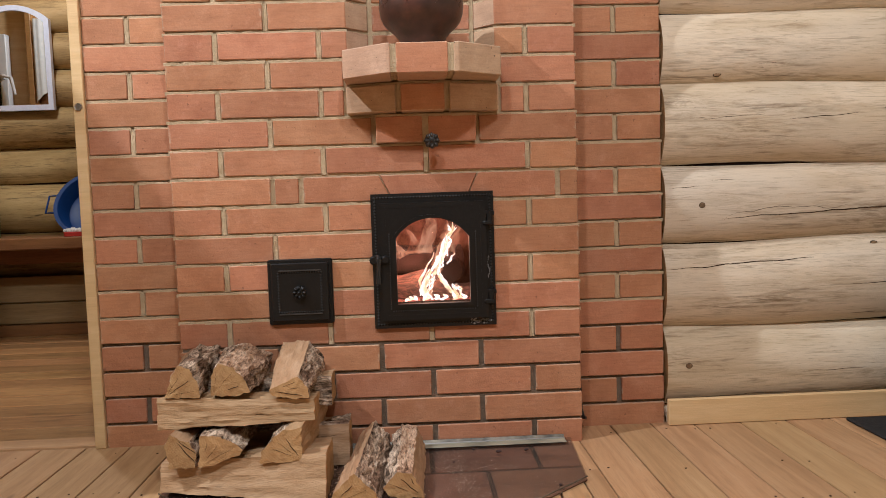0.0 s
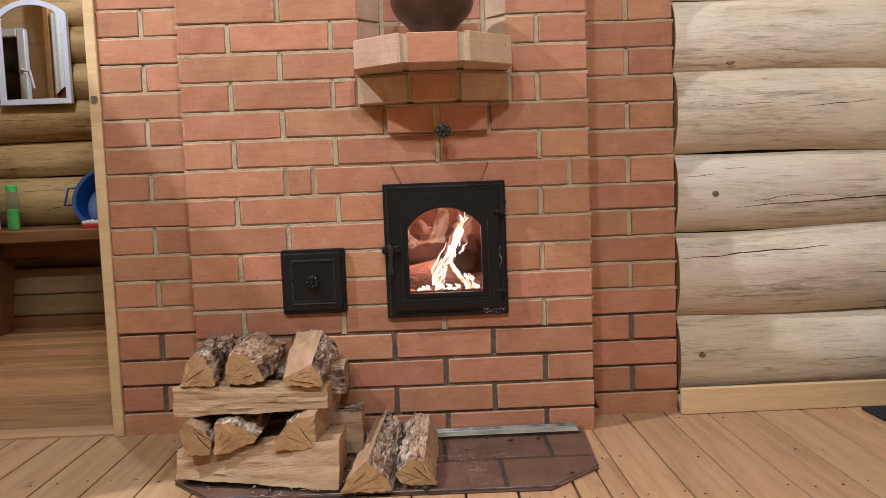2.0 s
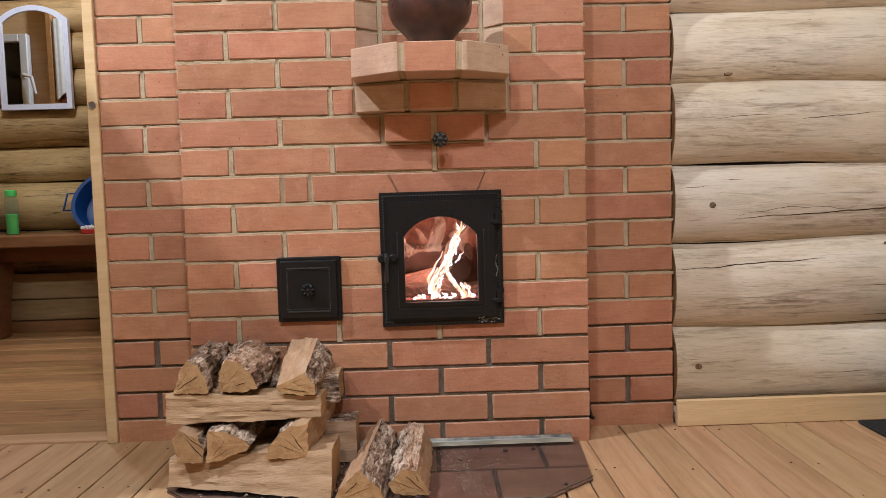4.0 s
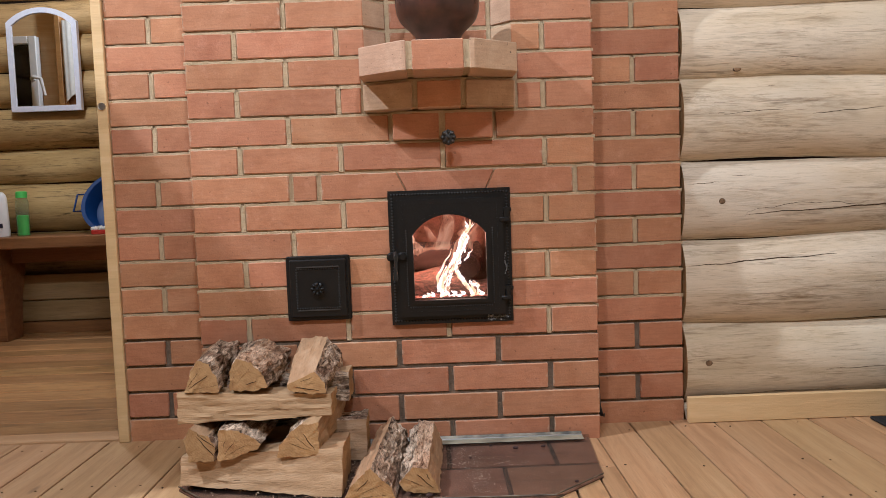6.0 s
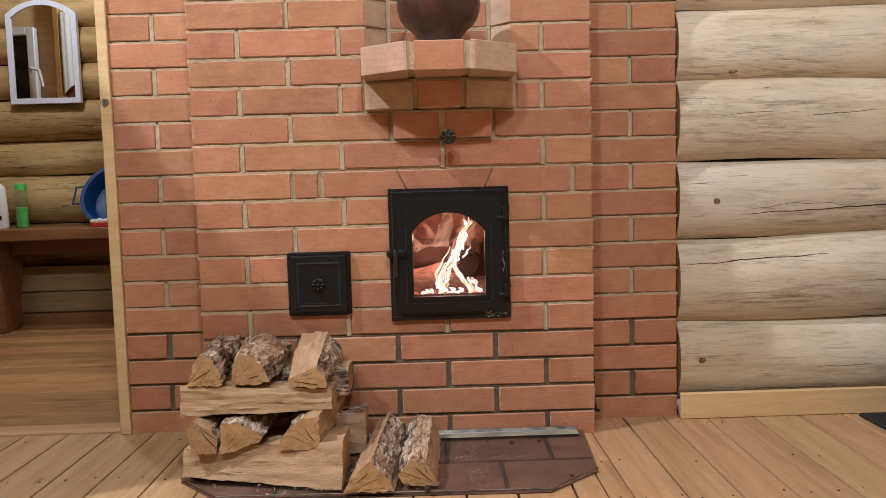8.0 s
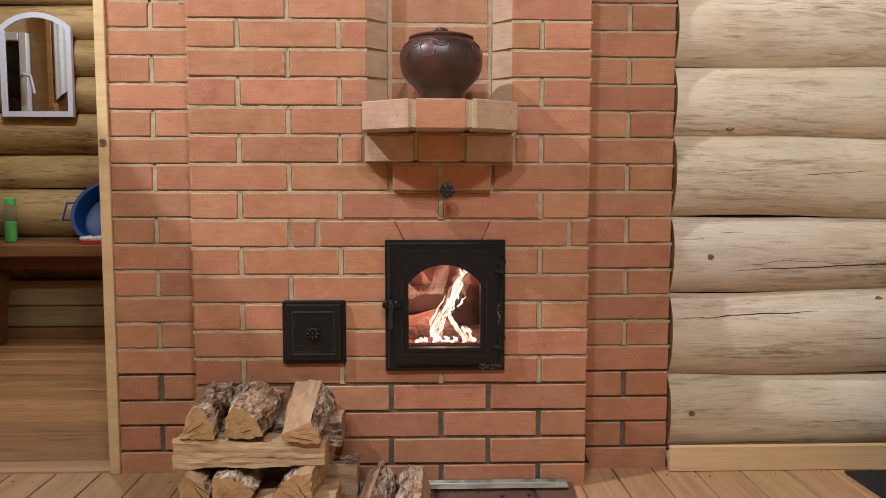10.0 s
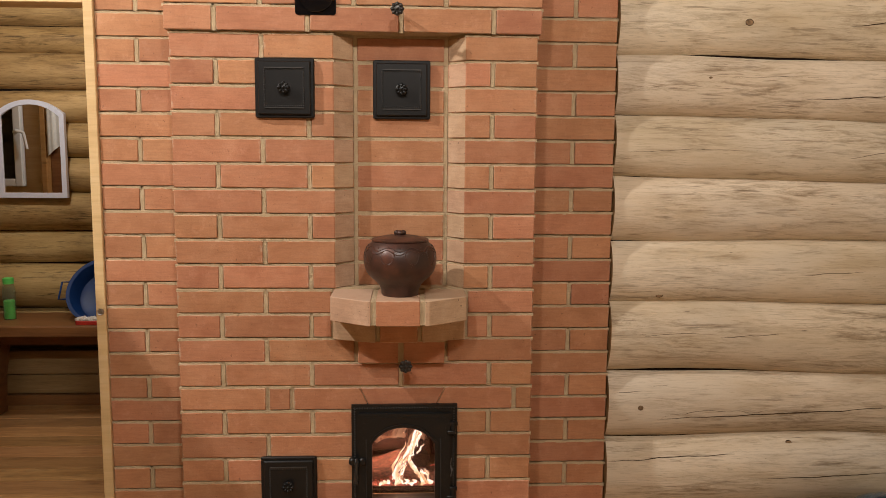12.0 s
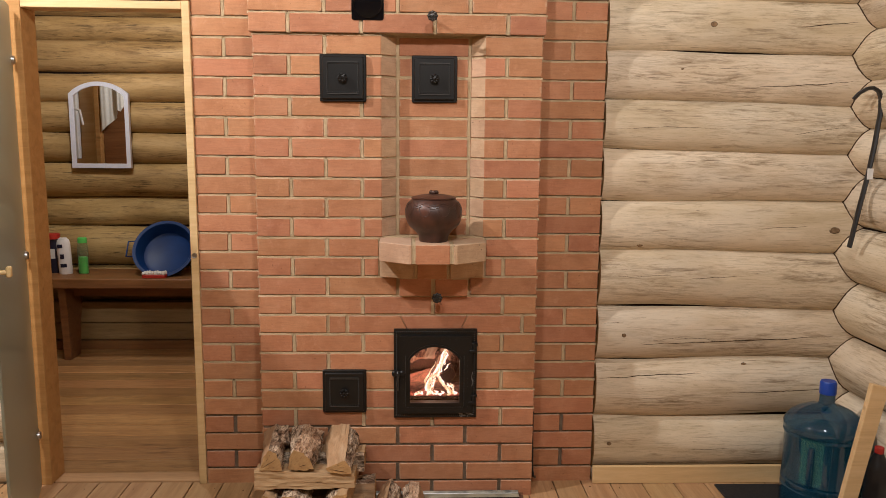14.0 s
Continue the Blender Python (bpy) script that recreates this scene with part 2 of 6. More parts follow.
BARK = bark("birch_bark", ((0.030, 0.019, 0.013), (0.19, 0.13, 0.085), (0.44, 0.315, 0.215), (0.70, 0.56, 0.415)), (0.24, 0.125, 0.070))
TORN = bark("torn_inner_bark", ((0.13, 0.060, 0.034), (0.38, 0.225, 0.13), (0.53, 0.35, 0.225), (0.62, 0.45, 0.31)), (0.40, 0.245, 0.15))


def plain(name, colour, rough=0.5, metal=0.0, spec=0.5, grain=60.0, amount=0.12, bump=0.1):
    n = Nodes(name)
    v = n.coords()
    f = n.noise(v, grain, 4, 0.6)
    lo, hi = tuple(c * (1 - amount) for c in colour), tuple(min(1, c * (1 + amount)) for c in colour)
    if bump:
        n.bump(f, bump, 0.002)
    return n.done(n.ramp(f, [(0.3, lo), (0.7, hi)]), rough, metal, spec)


IRON = plain("black_cast_iron", (0.0085, 0.0082, 0.0078), 0.37, 0.0, 0.32, 180.0, 0.3, 0.2)
IRON_GLOSS = plain("polished_black_iron", (0.022, 0.021, 0.020), 0.20, 0.2, 0.6, 120.0, 0.3, 0.1)
# lighter iron for the beading: its highlights are put into the colour
IRON_HIGHLIGHT = plain("highlight_iron", (0.055, 0.053, 0.050), 0.34, 0.3, 0.5, 150.0, 0.3, 0.2)
IRON_WORN = plain("worn_iron", (0.055, 0.05, 0.045), 0.38, 0.6, 0.5, 120.0, 0.3, 0.3)
ASH = plain("ash_smear", (0.35, 0.33, 0.31), 0.9, 0.0, 0.2, 90.0, 0.4, 0.2)
SOOT = plain("sooty_firebrick", (0.22, 0.12, 0.095), 0.95, 0.0, 0.1, 25.0, 0.5, 0.5)
CHAR = plain("charred_wood", (0.05, 0.03, 0.027), 0.9, 0.0, 0.2, 40.0, 0.5, 1.0)
DARK = plain("dark_gap", (0.012, 0.008, 0.006), 0.95, 0.0, 0.1, 40.0, 0.3, 0.0)
CRACK = plain("wood_crack", (0.055, 0.033, 0.018), 0.95, 0.0, 0.1, 40.0, 0.3, 0.0)
TOW = plain("brown_tow", (0.075, 0.045, 0.025), 0.95, 0.0, 0.1, 120.0, 0.6, 1.0)
KNOT = plain("wood_knot", (0.20, 0.125, 0.065), 0.75, 0.0, 0.3, 70.0, 0.5, 0.5)
STEEL = plain("steel_hinge", (0.42, 0.41, 0.40), 0.32, 1.0, 0.5, 90.0, 0.1, 0.05)
# brown holds the lip's reflection of the bricks as well as tarnish
TARNISHED = plain("tarnished_steel", (0.105, 0.090, 0.065), 0.42, 0.3, 0.5, 34.0, 0.8, 0.4)
ZINC = plain("dull_zinc", (0.36, 0.345, 0.255), 0.45, 0.35, 0.5, 14.0, 0.3, 0.2)
WHITE = plain("white_plastic", (0.72, 0.72, 0.72), 0.4, 0.0, 0.5, 40.0, 0.03, 0.0)
MIRROR_FRAME = plain("silver_plastic", (0.66, 0.70, 0.82), 0.35, 0.1, 0.5, 60.0, 0.05, 0.0)
BLUE = plain("blue_enamel", (0.006, 0.032, 0.13), 0.42, 0.0, 0.25, 8.0, 0.2, 0.0)
BLUE_CAP = plain("blue_plastic_cap", (0.006, 0.045, 0.30), 0.4, 0.0, 0.5, 40.0, 0.1, 0.0)
RED = plain("red_plastic", (0.42, 0.03, 0.02), 0.4, 0.0, 0.5, 40.0, 0.1, 0.0)
NAVY = plain("navy_plastic", (0.012, 0.014, 0.035), 0.35, 0.0, 0.5, 40.0, 0.1, 0.0)
GREEN = plain("green_liquid", (0.10, 0.50, 0.08), 0.3, 0.0, 0.5, 30.0, 0.2, 0.0)
GREEN_CAP = plain("green_cap", (0.10, 0.52, 0.10), 0.4, 0.0, 0.5, 40.0, 0.1, 0.0)
PAPER = plain("white_paper", (0.66, 0.65, 0.62), 0.85, 0.0, 0.2, 30.0, 0.06, 0.2)
CRUMB = plain("wood_dust", (0.40, 0.33, 0.24), 0.9, 0.0, 0.2, 300.0, 0.4, 0.2)
BLACK = plain("black_plastic", (0.012, 0.012, 0.013), 0.35, 0.0, 0.5, 60.0, 0.2, 0.05)
MAT_DARK = plain("dark_doormat", (0.03, 0.028, 0.027), 0.95, 0.0, 0.1, 260.0, 0.6, 1.0)
FOIL = plain("flue_pipe_black", (0.004, 0.004, 0.005), 0.07, 0.0, 0.6, 30.0, 0.2, 0.0)


def clay():
    n = Nodes("smoked_clay")
    v = n.coords()
    c = n.ramp(n.noise(v, 14.0, 4, 0.6), [(0.3, (0.022, 0.011, 0.008)), (0.52, (0.052, 0.022, 0.015)), (0.75, (0.105, 0.036, 0.021))])
    n.bump(n.noise(v, 130.0, 3, 0.6), 0.15, 0.002)
    return n.done(c, 0.38, 0.0, 0.5)


CLAY = clay()


def glass(name, tint, gloss_rough, clear, body=(0, 0, 0), milky=0.0, milky_colour=(1, 1, 1), ior=1.45, shine=0.7):
    n = Nodes(name)
    t = n.add("ShaderNodeBsdfTransparent", Color=(*tint, 1))
    g = n.add("ShaderNodeBsdfGlossy", Roughness=gloss_rough)
    face = n.add("ShaderNodeLayerWeight", Blend=0.5)
    curve = n.math("MULTIPLY_ADD", n.math("POWER", face.outputs["Facing"], 5.0), shine)
    curve.node.inputs[2].default_value = 0.5 * ((ior - 1) / (ior + 1)) ** 2 + 0.01
    see = t.outputs[0]
    if milky:
        d = n.add("ShaderNodeBsdfDiffuse", Color=(*milky_colour, 1))
        tr = n.add("ShaderNodeBsdfTranslucent", Color=(*milky_colour, 1))
        both = n.add("ShaderNodeMixShader")
        both.inputs[0].default_value = 0.5
        n.tree.links.new(d.outputs[0], both.inputs[1])
        n.tree.links.new(tr.outputs[0], both.inputs[2])
        m = n.add("ShaderNodeMixShader")
        m.inputs[0].default_value = milky
        n.tree.links.new(see, m.inputs[1])
        n.tree.links.new(both.outputs[0], m.inputs[2])
        see = m.outputs[0]
    m2 = n.add("ShaderNodeMixShader")
    n.tree.links.new(curve, m2.inputs[0])
    n.tree.links.new(see, m2.inputs[1])
    n.tree.links.new(g.outputs[0], m2.inputs[2])
    n.tree.links.new(m2.outputs[0], n.out.inputs["Surface"])
    return n.mat


DOOR_GLASS = glass("stove_glass", (0.93, 0.86, 0.80), 0.02, 1.0)
PLATE_GLASS = glass("hearth_glass", (0.88, 0.88, 0.87), 0.04, 1.0, milky=0.025, milky_colour=(0.42, 0.36, 0.33), shine=0.3)
FROSTED = glass("frosted_glass", (0.75, 0.76, 0.72), 0.3, 1.0, milky=0.66, milky_colour=(0.36, 0.38, 0.31))
BOTTLE_PET = glass("blue_bottle_plastic", (0.42, 0.62, 0.78), 0.06, 1.0, milky=0.42, milky_colour=(0.020, 0.105, 0.20), ior=2.2, shine=0.9)
WATER = glass("blue_water", (0.72, 0.90, 0.86), 0.03, 1.0, milky=0.38, milky_colour=(0.13, 0.42, 0.38), ior=1.33)
CLEAR_PET = glass("clear_bottle_plastic", (0.85, 0.92, 0.85), 0.05, 1.0, milky=0.15, milky_colour=(0.5, 0.6, 0.5))


def mirror_glass():
    n = Nodes("mirror_glass")
    return n.done((0.82, 0.83, 0.82), 0.01, 1.0)


MIRROR = mirror_glass()


def flame(name, strength):
    n = Nodes(name)
    v = n.coords((1, 1, 1))
    f = n.noise(v, 16.0, 3, 0.6, 0.8)
    c = n.ramp(f, [(0.30, (1.0, 0.36, 0.15)), (0.44, (1.0, 0.62, 0.36)), (0.60, (1.0, 0.93, 0.84))])
    e = n.add("ShaderNodeEmission", Color=c, Strength=strength)
    t = n.add("ShaderNodeBsdfTransparent")
    m = n.add("ShaderNodeMixShader")
    n.tree.links.new(n.ramp(f, [(0.30, (0.1, 0.1, 0.1)), (0.55, (1, 1, 1))]), m.inputs[0])
    n.tree.links.new(t.outputs[0], m.inputs[1])
    n.tree.links.new(e.outputs[0], m.inputs[2])
    n.tree.links.new(m.outputs[0], n.out.inputs["Surface"])
    return n.mat


FLAME = flame("flame_core", 2.4)


def thin_flame():
    n = Nodes("flame_soft")
    f = n.noise(n.coords((1, 1, 0.5)), 28.0, 3, 0.6, 1.0)
    c = n.ramp(f, [(0.35, (1.0, 0.34, 0.15)), (0.65, (1.0, 0.58, 0.36))])
    e = n.add("ShaderNodeEmission", Color=c, Strength=1.1)
    t = n.add("ShaderNodeBsdfTransparent")
    m = n.add("ShaderNodeMixShader")
    n.tree.links.new(n.ramp(f, [(0.38, (0.05, 0.05, 0.05)), (0.66, (0.45, 0.45, 0.45))]), m.inputs[0])
    n.tree.links.new(t.outputs[0], m.inputs[1])
    n.tree.links.new(e.outputs[0], m.inputs[2])
    n.tree.links.new(m.outputs[0], n.out.inputs["Surface"])
    return n.mat


FLAME_SOFT = thin_flame()


def ember():
    n = Nodes("glowing_ember")
    v = n.coords((1, 1, 1))
    vein = n.noise(n.coords((1.0, 3.0, 3.0)), 40.0, 5, 0.7, 1.2)
    hot = n.ramp(vein, [(0.50, (0, 0, 0)), (0.60, (1, 1, 1)), (0.68, (0.1, 0.1, 0.1))])
    n.put(n.bsdf, "Emission Color", (1.0, 0.32, 0.20, 1))
    n.put(n.bsdf, "Emission Strength", n.math("MULTIPLY", hot, 0.22))
    n.bump(n.noise(v, 60.0, 4, 0.7), 1.0, 0.006)
    return n.done(n.ramp(vein, [(0.4, (0.10, 0.055, 0.045)), (0.65, (0.20, 0.11, 0.09))]), 0.9)


EMBER = ember()


def coals():
    n = Nodes("red_hot_coals")
    f = n.noise(n.coords(), 70.0, 4, 0.7, 0.5)
    n.put(n.bsdf, "Emission Color", (1.0, 0.20, 0.12, 1))
    n.put(n.bsdf, "Emission Strength", n.math("MULTIPLY", n.ramp(f, [(0.42, (0, 0, 0)), (0.62, (1, 1, 1))]), 0.9))
    return n.done((0.12, 0.06, 0.05), 0.9)


COALS = coals()

# ---- building tools ----
def thing(name, place, label, category, group="", kind=""):
    ob = new(name)
    ob.empty_display_size = 0.1
    ob.location = place
    return tagged(ob, label, category, group, kind)


def finish(bm, mats, smooth=False):
    me = bpy.data.meshes.new("mesh")
    bmesh.ops.recalc_face_normals(bm, faces=bm.faces)
    bm.to_mesh(me)
    bm.free()
    for m in mats if isinstance(mats, (list, tuple)) else [mats]:
        me.materials.append(m)
    if smooth:
        me.polygons.foreach_set("use_smooth", [True] * len(me.polygons))
        me.set_sharp_from_angle(angle=radians(38))
    return me


def hang(ob, parent):
    """Parents ob while it keeps the place that its own matrix gives in the world."""
    root, shift = parent, Vector((0, 0, 0))
    while root is not None:
        if root.type == "EMPTY":
            shift += Vector(root.location)
        root = root.parent
    ob.parent = parent
    if parent.type == "EMPTY":
        ob.matrix_parent_inverse = Matrix.Translation(-shift)
    else:
        ob.matrix_parent_inverse = parent.matrix_basis.inverted()
    return ob


def part(name, bm, material, parent, label="", smooth=False):
    ob = new(name, finish(bm, material, smooth))
    if label:
        ob["label"] = label
    return hang(ob, parent)


def solo(name, bm, material, label, category, group="", kind="", smooth=False):
    return tagged(new(name, finish(bm, material, smooth)), label, category, group, kind)


def box(bm, x0, x1, y0, y1, z0, z1, bevel=0.0, mat=0):
    made = bmesh.ops.create_cube(bm, size=1.0)["verts"]
    bmesh.ops.transform(bm, matrix=Matrix.LocRotScale(((x0 + x1) / 2, (y0 + y1) / 2, (z0 + z1) / 2), None, (x1 - x0, y1 - y0, z1 - z0)), verts=made)
    faces = {f for v in made for f in v.link_faces}
    for f in faces:
        f.material_index = mat
    if bevel:
        bmesh.ops.bevel(bm, geom=list({e for f in faces for e in f.edges}), offset=bevel, segments=1, affect="EDGES", profile=0.5)
    return bm


def prism(points, low, high, axis="z", bevel=0.0, marks=(), bm=None, mat=0):
    """Extrudes a plan along an axis. marks: the plan's sides that take the second material."""
    bm = bm or bmesh.new()

    def place(p, h):
        return {"z": (p[0], p[1], h), "y": (p[0], h, p[1]), "x": (h, p[0], p[1])}[axis]

    a = [bm.verts.new(place(p, low)) for p in points]
    b = [bm.verts.new(place(p, high)) for p in points]
    faces = [bm.faces.new(a), bm.faces.new(list(reversed(b)))]
    for f in faces:
        f.material_index = mat
    for i in range(len(points)):
        j = (i + 1) % len(points)
        f = bm.faces.new((a[i], b[i], b[j], a[j]))
        f.material_index = 1 if i in marks else mat
        faces.append(f)
    if bevel:
        bmesh.ops.bevel(bm, geom=list({e for f in faces for e in f.edges}), offset=bevel, segments=1, affect="EDGES", profile=0.5)
    return bm


def lathe(profile, segs=32, m=None, bm=None, mat=0, wobble=0.0):
    """Turns a profile of (radius, height) about z."""
    bm = bm or bmesh.new()
    m = m or Matrix.Identity(4)
    rings = []
    for r, z in profile:
        if r < 1e-5:
            rings.append([bm.verts.new(m @ Vector((0, 0, z)))])
        else:
            rings.append([bm.verts.new(m @ Vector((r * math.cos(k * math.tau / segs), r * math.sin(k * math.tau / segs), z))) for k in range(segs)])
    for a, b in zip(rings, rings[1:]):
        for k in range(segs):
            j = (k + 1) % segs
            if len(a) == 1 and len(b) == 1:
                continue
            if len(a) == 1:
                f = bm.faces.new((a[0], b[k], b[j]))
            elif len(b) == 1:
                f = bm.faces.new((a[k], a[j], b[0]))
            else:
                f = bm.faces.new((a[k], a[j], b[j], b[k]))
            f.material_index = mat
    return bm


def tube(points, radius, segs=8, bm=None, mat=0, flat=1.0, closed=False):
    """Sweeps a ring along points; radius may be a list."""
    bm = bm or bmesh.new()
    pts = [Vector(p) for p in points]
    rings, side = [], None
    for i, p in enumerate(pts):
        d = (pts[min(i + 1, len(pts) - 1)] - pts[max(i - 1, 0)]).normalized()
        if side is None:
            side = d.orthogonal().normalized()
        side = (side - d * side.dot(d)).normalized()
        up = d.cross(side)
        r = radius[i] if isinstance(radius, (list, tuple)) else radius
        rings.append([bm.verts.new(p + side * (r * math.cos(k * math.tau / segs)) + up * (r * flat * math.sin(k * math.tau / segs))) for k in range(segs)])
    for a, b in zip(rings, rings[1:]):
        for k in range(segs):
            j = (k + 1) % segs
            f = bm.faces.new((a[k], a[j], b[j], b[k]))
            f.material_index = mat
    for r in (rings[0], list(reversed(rings[-1]))):
        f = bm.faces.new(r)
        f.material_index = mat
    return bm


def facing(x, y, z):
    """Local z points at the room (-y), local y up."""
    return Matrix.Translation((x, y, z)) @ Matrix.Rotation(radians(90), 4, "X")


def log_mesh(length, radius, seed, mat_list, taper=0.0, segs=28, steps=46, squash=1.0, bow=0.012):
    """A peeled log along local x with an uneven surface."""
    bm = bmesh.new()
    rings = []
    for i in range(steps + 1):
        u = i / steps
        x = (u - 0.5) * length
        dy = noise.noise(Vector((u * 2.3, seed * 7.1, 0.3))) * bow
        dz = noise.noise(Vector((u * 2.3, seed * 3.7, 5.3))) * bow
        r0 = radius * (1 + taper * (u - 0.5)) * (1 + 0.035 * noise.noise(Vector((u * length * 2.2, seed * 1.9, 9.0))))
        ring = []
        for k in range(segs):
            a = k * math.tau / segs
            r = r0 * (1 + 0.03 * noise.noise(Vector((u * length * 3.0, math.cos(a) * 1.4 + seed * 2.0, math.sin(a) * 1.4))) + 0.012 * noise.noise(Vector((u * length * 11.0, math.cos(a) * 4 + seed, math.sin(a) * 4))))
            ring.append(bm.verts.new((x, dy + r * math.cos(a) * squash, dz + r * math.sin(a))))
        rings.append(ring)
    for a, b in zip(rings, rings[1:]):
        for k in range(segs):
            j = (k + 1) % segs
            bm.faces.new((a[k], a[j], b[j], b[k]))
    for r in (rings[0], rings[-1]):
        f = bm.faces.new(r)
        f.material_index = 1 if len(mat_list) > 1 else 0
    return finish(bm, mat_list, True)


BRICK_MESHES = {}


def brick_box(w, d, h):
    """A shared chamfered brick mesh about its own middle, with slightly knocked corners."""
    key = (round(w, 3), round(d, 3), round(h, 3))
    if key not in BRICK_MESHES:
        bm = box(bmesh.new(), -w / 2, w / 2, -d / 2, d / 2, -h / 2, h / 2, 0.0022)
        for v in bm.verts:
            v.co += Vector((noise.noise(v.co * 31 + Vector((w, 0, 0))), noise.noise(v.co * 29 + Vector((7, w, 0))), noise.noise(v.co * 37 + Vector((3, 9, w))))) * 0.0016
        BRICK_MESHES[key] = finish(bm, BRICK)
    return BRICK_MESHES[key]


BEADS = {}


def bead(parent, x0, x1, y, z):
    """A ragged line of mortar squeezed out on top of one brick."""
    verts, faces = BEADS.setdefault(parent.name, (parent, [], []))[1:]
    steps = max(3, int((x1 - x0) / 0.018))
    base = len(verts)
    for i in range(steps + 1):
        x = x0 - 0.003 + (x1 - x0 + 0.006) * i / steps
        up = z + 0.0052 + 0.0020 * noise.noise(Vector((x * 40, z * 31, 1.5)))
        front = y + 0.0016 + 0.0022 * noise.noise(Vector((x * 33, z * 17, 6.5)))
        verts += [(x, front, z - 0.003), (x, front, up - 0.0008), (x, front + 0.0012, up), (x, y + 0.012, up)]
    for i in range(steps):
        for k in range(3):
            a = base + i * 4 + k
            faces.append((a, a + 4, a + 5, a + 1))


HEADS = set()


def head(parent, x, width, y, z0, z1):
    """The upright mortar joint at a brick's end."""
    verts, faces = BEADS.setdefault(parent.name, (parent, [], []))[1:]
    base = len(verts)
    for i in range(5):
        z = z0 - 0.002 + (z1 - z0 + 0.002) * i / 4
        front = y + 0.0024 + 0.0022 * noise.noise(Vector((x * 33, z * 37, 2.5)))
        a = 0.0012 * noise.noise(Vector((x * 21, z * 61, 7.5)))
        verts += [(x - 0.002, front + 0.008, z), (x + 0.0006 + a, front, z), (x + width - 0.0022 + a, front, z), (x + width + 0.002, front + 0.008, z)]
    for i in range(4):
        for k in range(3):
            a = base + i * 4 + k
            faces.append((a, a + 1, a + 5, a + 4))


def lay(parent, x0, x1, y, z0, z1, depth=0.10):
    """One brick whose front stands at y."""
    if z1 > 0.28:
        bead(parent, x0, x1, y, z1)
        if round(x1, 4) in HEADS:
            head(parent, x1, 0.0135, y, z0, z1)
    ob = new("brick", brick_box(x1 - x0, depth, z1 - z0))
    ob.location = ((x0 + x1) / 2, y + depth / 2 + random.uniform(-0.0012, 0.0015), (z0 + z1) / 2 + random.uniform(-0.0008, 0.0008))
    ob.rotation_euler = (random.uniform(-0.004, 0.004), random.uniform(-0.004, 0.004), random.uniform(-0.005, 0.005))
    return hang(ob, parent)

# ---- room shell ----
FACE, SIDE = 2.060, 2.185          # front of the stove, front of the brick wall beside it
X0, X1 = -0.664, 0.370             # sides of the stove's front
PITCH, FIRST = 0.0728, -0.0098     # brick courses
CEIL = 3.05
LEFT, RIGHT, NEAR = -2.9, 1.595, -4.6


def course(n, gap=0.0078):
    return FIRST + PITCH * n + gap / 2, FIRST + PITCH * (n + 1) - gap / 2


# subfloor and ceiling
solo("floor_base", box(bmesh.new(), -3.4, 2.0, -4.8, 4.6, -0.12, -0.035), DARK, "dark subfloor under the pine boards", "floor", kind="structure")
solo("ceiling", box(bmesh.new(), -3.4, 2.0, -4.8, 4.6, CEIL, CEIL + 0.1), CEILING, "plain pine ceiling boards above the room", "ceiling", kind="structure")


def planks(name, label, place, joints, ends, along, material, seed):
    """Floor boards between the joints given, each an object of its own under the floor; ends: where they start and stop."""
    rnd = random.Random(seed)
    floor = thing(name, place, label, "floor", kind="structure")
    for a, b in zip(joints, joints[1:]):
        plank(floor, a, b, *ends, along, material, rnd)
    return floor


def plank(floor, a, b, lo, hi, along, material, rnd):
    gap = rnd.choice((0.0013, 0.0020, 0.0028))
    half, w = (hi - lo) / 2, (b - a) / 2
    ob = new("floorboard", finish(box(bmesh.new(), -half, half, -w + gap, w - gap, -0.03, 0.0, 0.0016), material))
    mid, run, z = (a + b) / 2, (lo + hi) / 2, rnd.uniform(-0.0012, 0)
    ob.location = (mid, run, z) if along == "y" else (run, mid, z)
    ob.rotation_euler = (0, 0, radians(90) if along == "y" else 0)
    return hang(ob, floor)


WEST_JOINTS = [-0.849 - 0.1235 * k for k in range(21, 0, -1)]
JOINTS = WEST_JOINTS + [-0.849, -0.724, -0.598, -0.474, -0.349, -0.225, -0.110, 0.006, 0.118, 0.243]
EAST_JOINTS = [0.362, 0.474, 0.590, 0.704, 0.834, 0.963, 1.087, 1.21, 1.335, 1.46, 1.585, 1.71]
room_floor = planks("floor", "worn honey pine floorboards with nail heads", (-0.8, -0.1, 0), JOINTS, (NEAR, 2.195), "y", BOARD, 3)
rnd = random.Random(14)
for a, b in zip(EAST_JOINTS, EAST_JOINTS[1:]):
    plank(room_floor, a, b, NEAR, 2.195, "y", BOARD, rnd)
# the board beside the hearth is pieced together
plank(room_floor, 0.243, 0.362, 1.850, 2.195, "y", BOARD, rnd)
plank(room_floor, 0.243, 0.309, NEAR, 1.848, "y", BOARD, rnd)
plank(room_floor, 0.309, 0.362, NEAR, 1.848, "y", BOARD, rnd)
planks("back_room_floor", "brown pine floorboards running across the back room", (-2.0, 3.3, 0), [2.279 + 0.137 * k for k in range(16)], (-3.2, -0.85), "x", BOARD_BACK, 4)

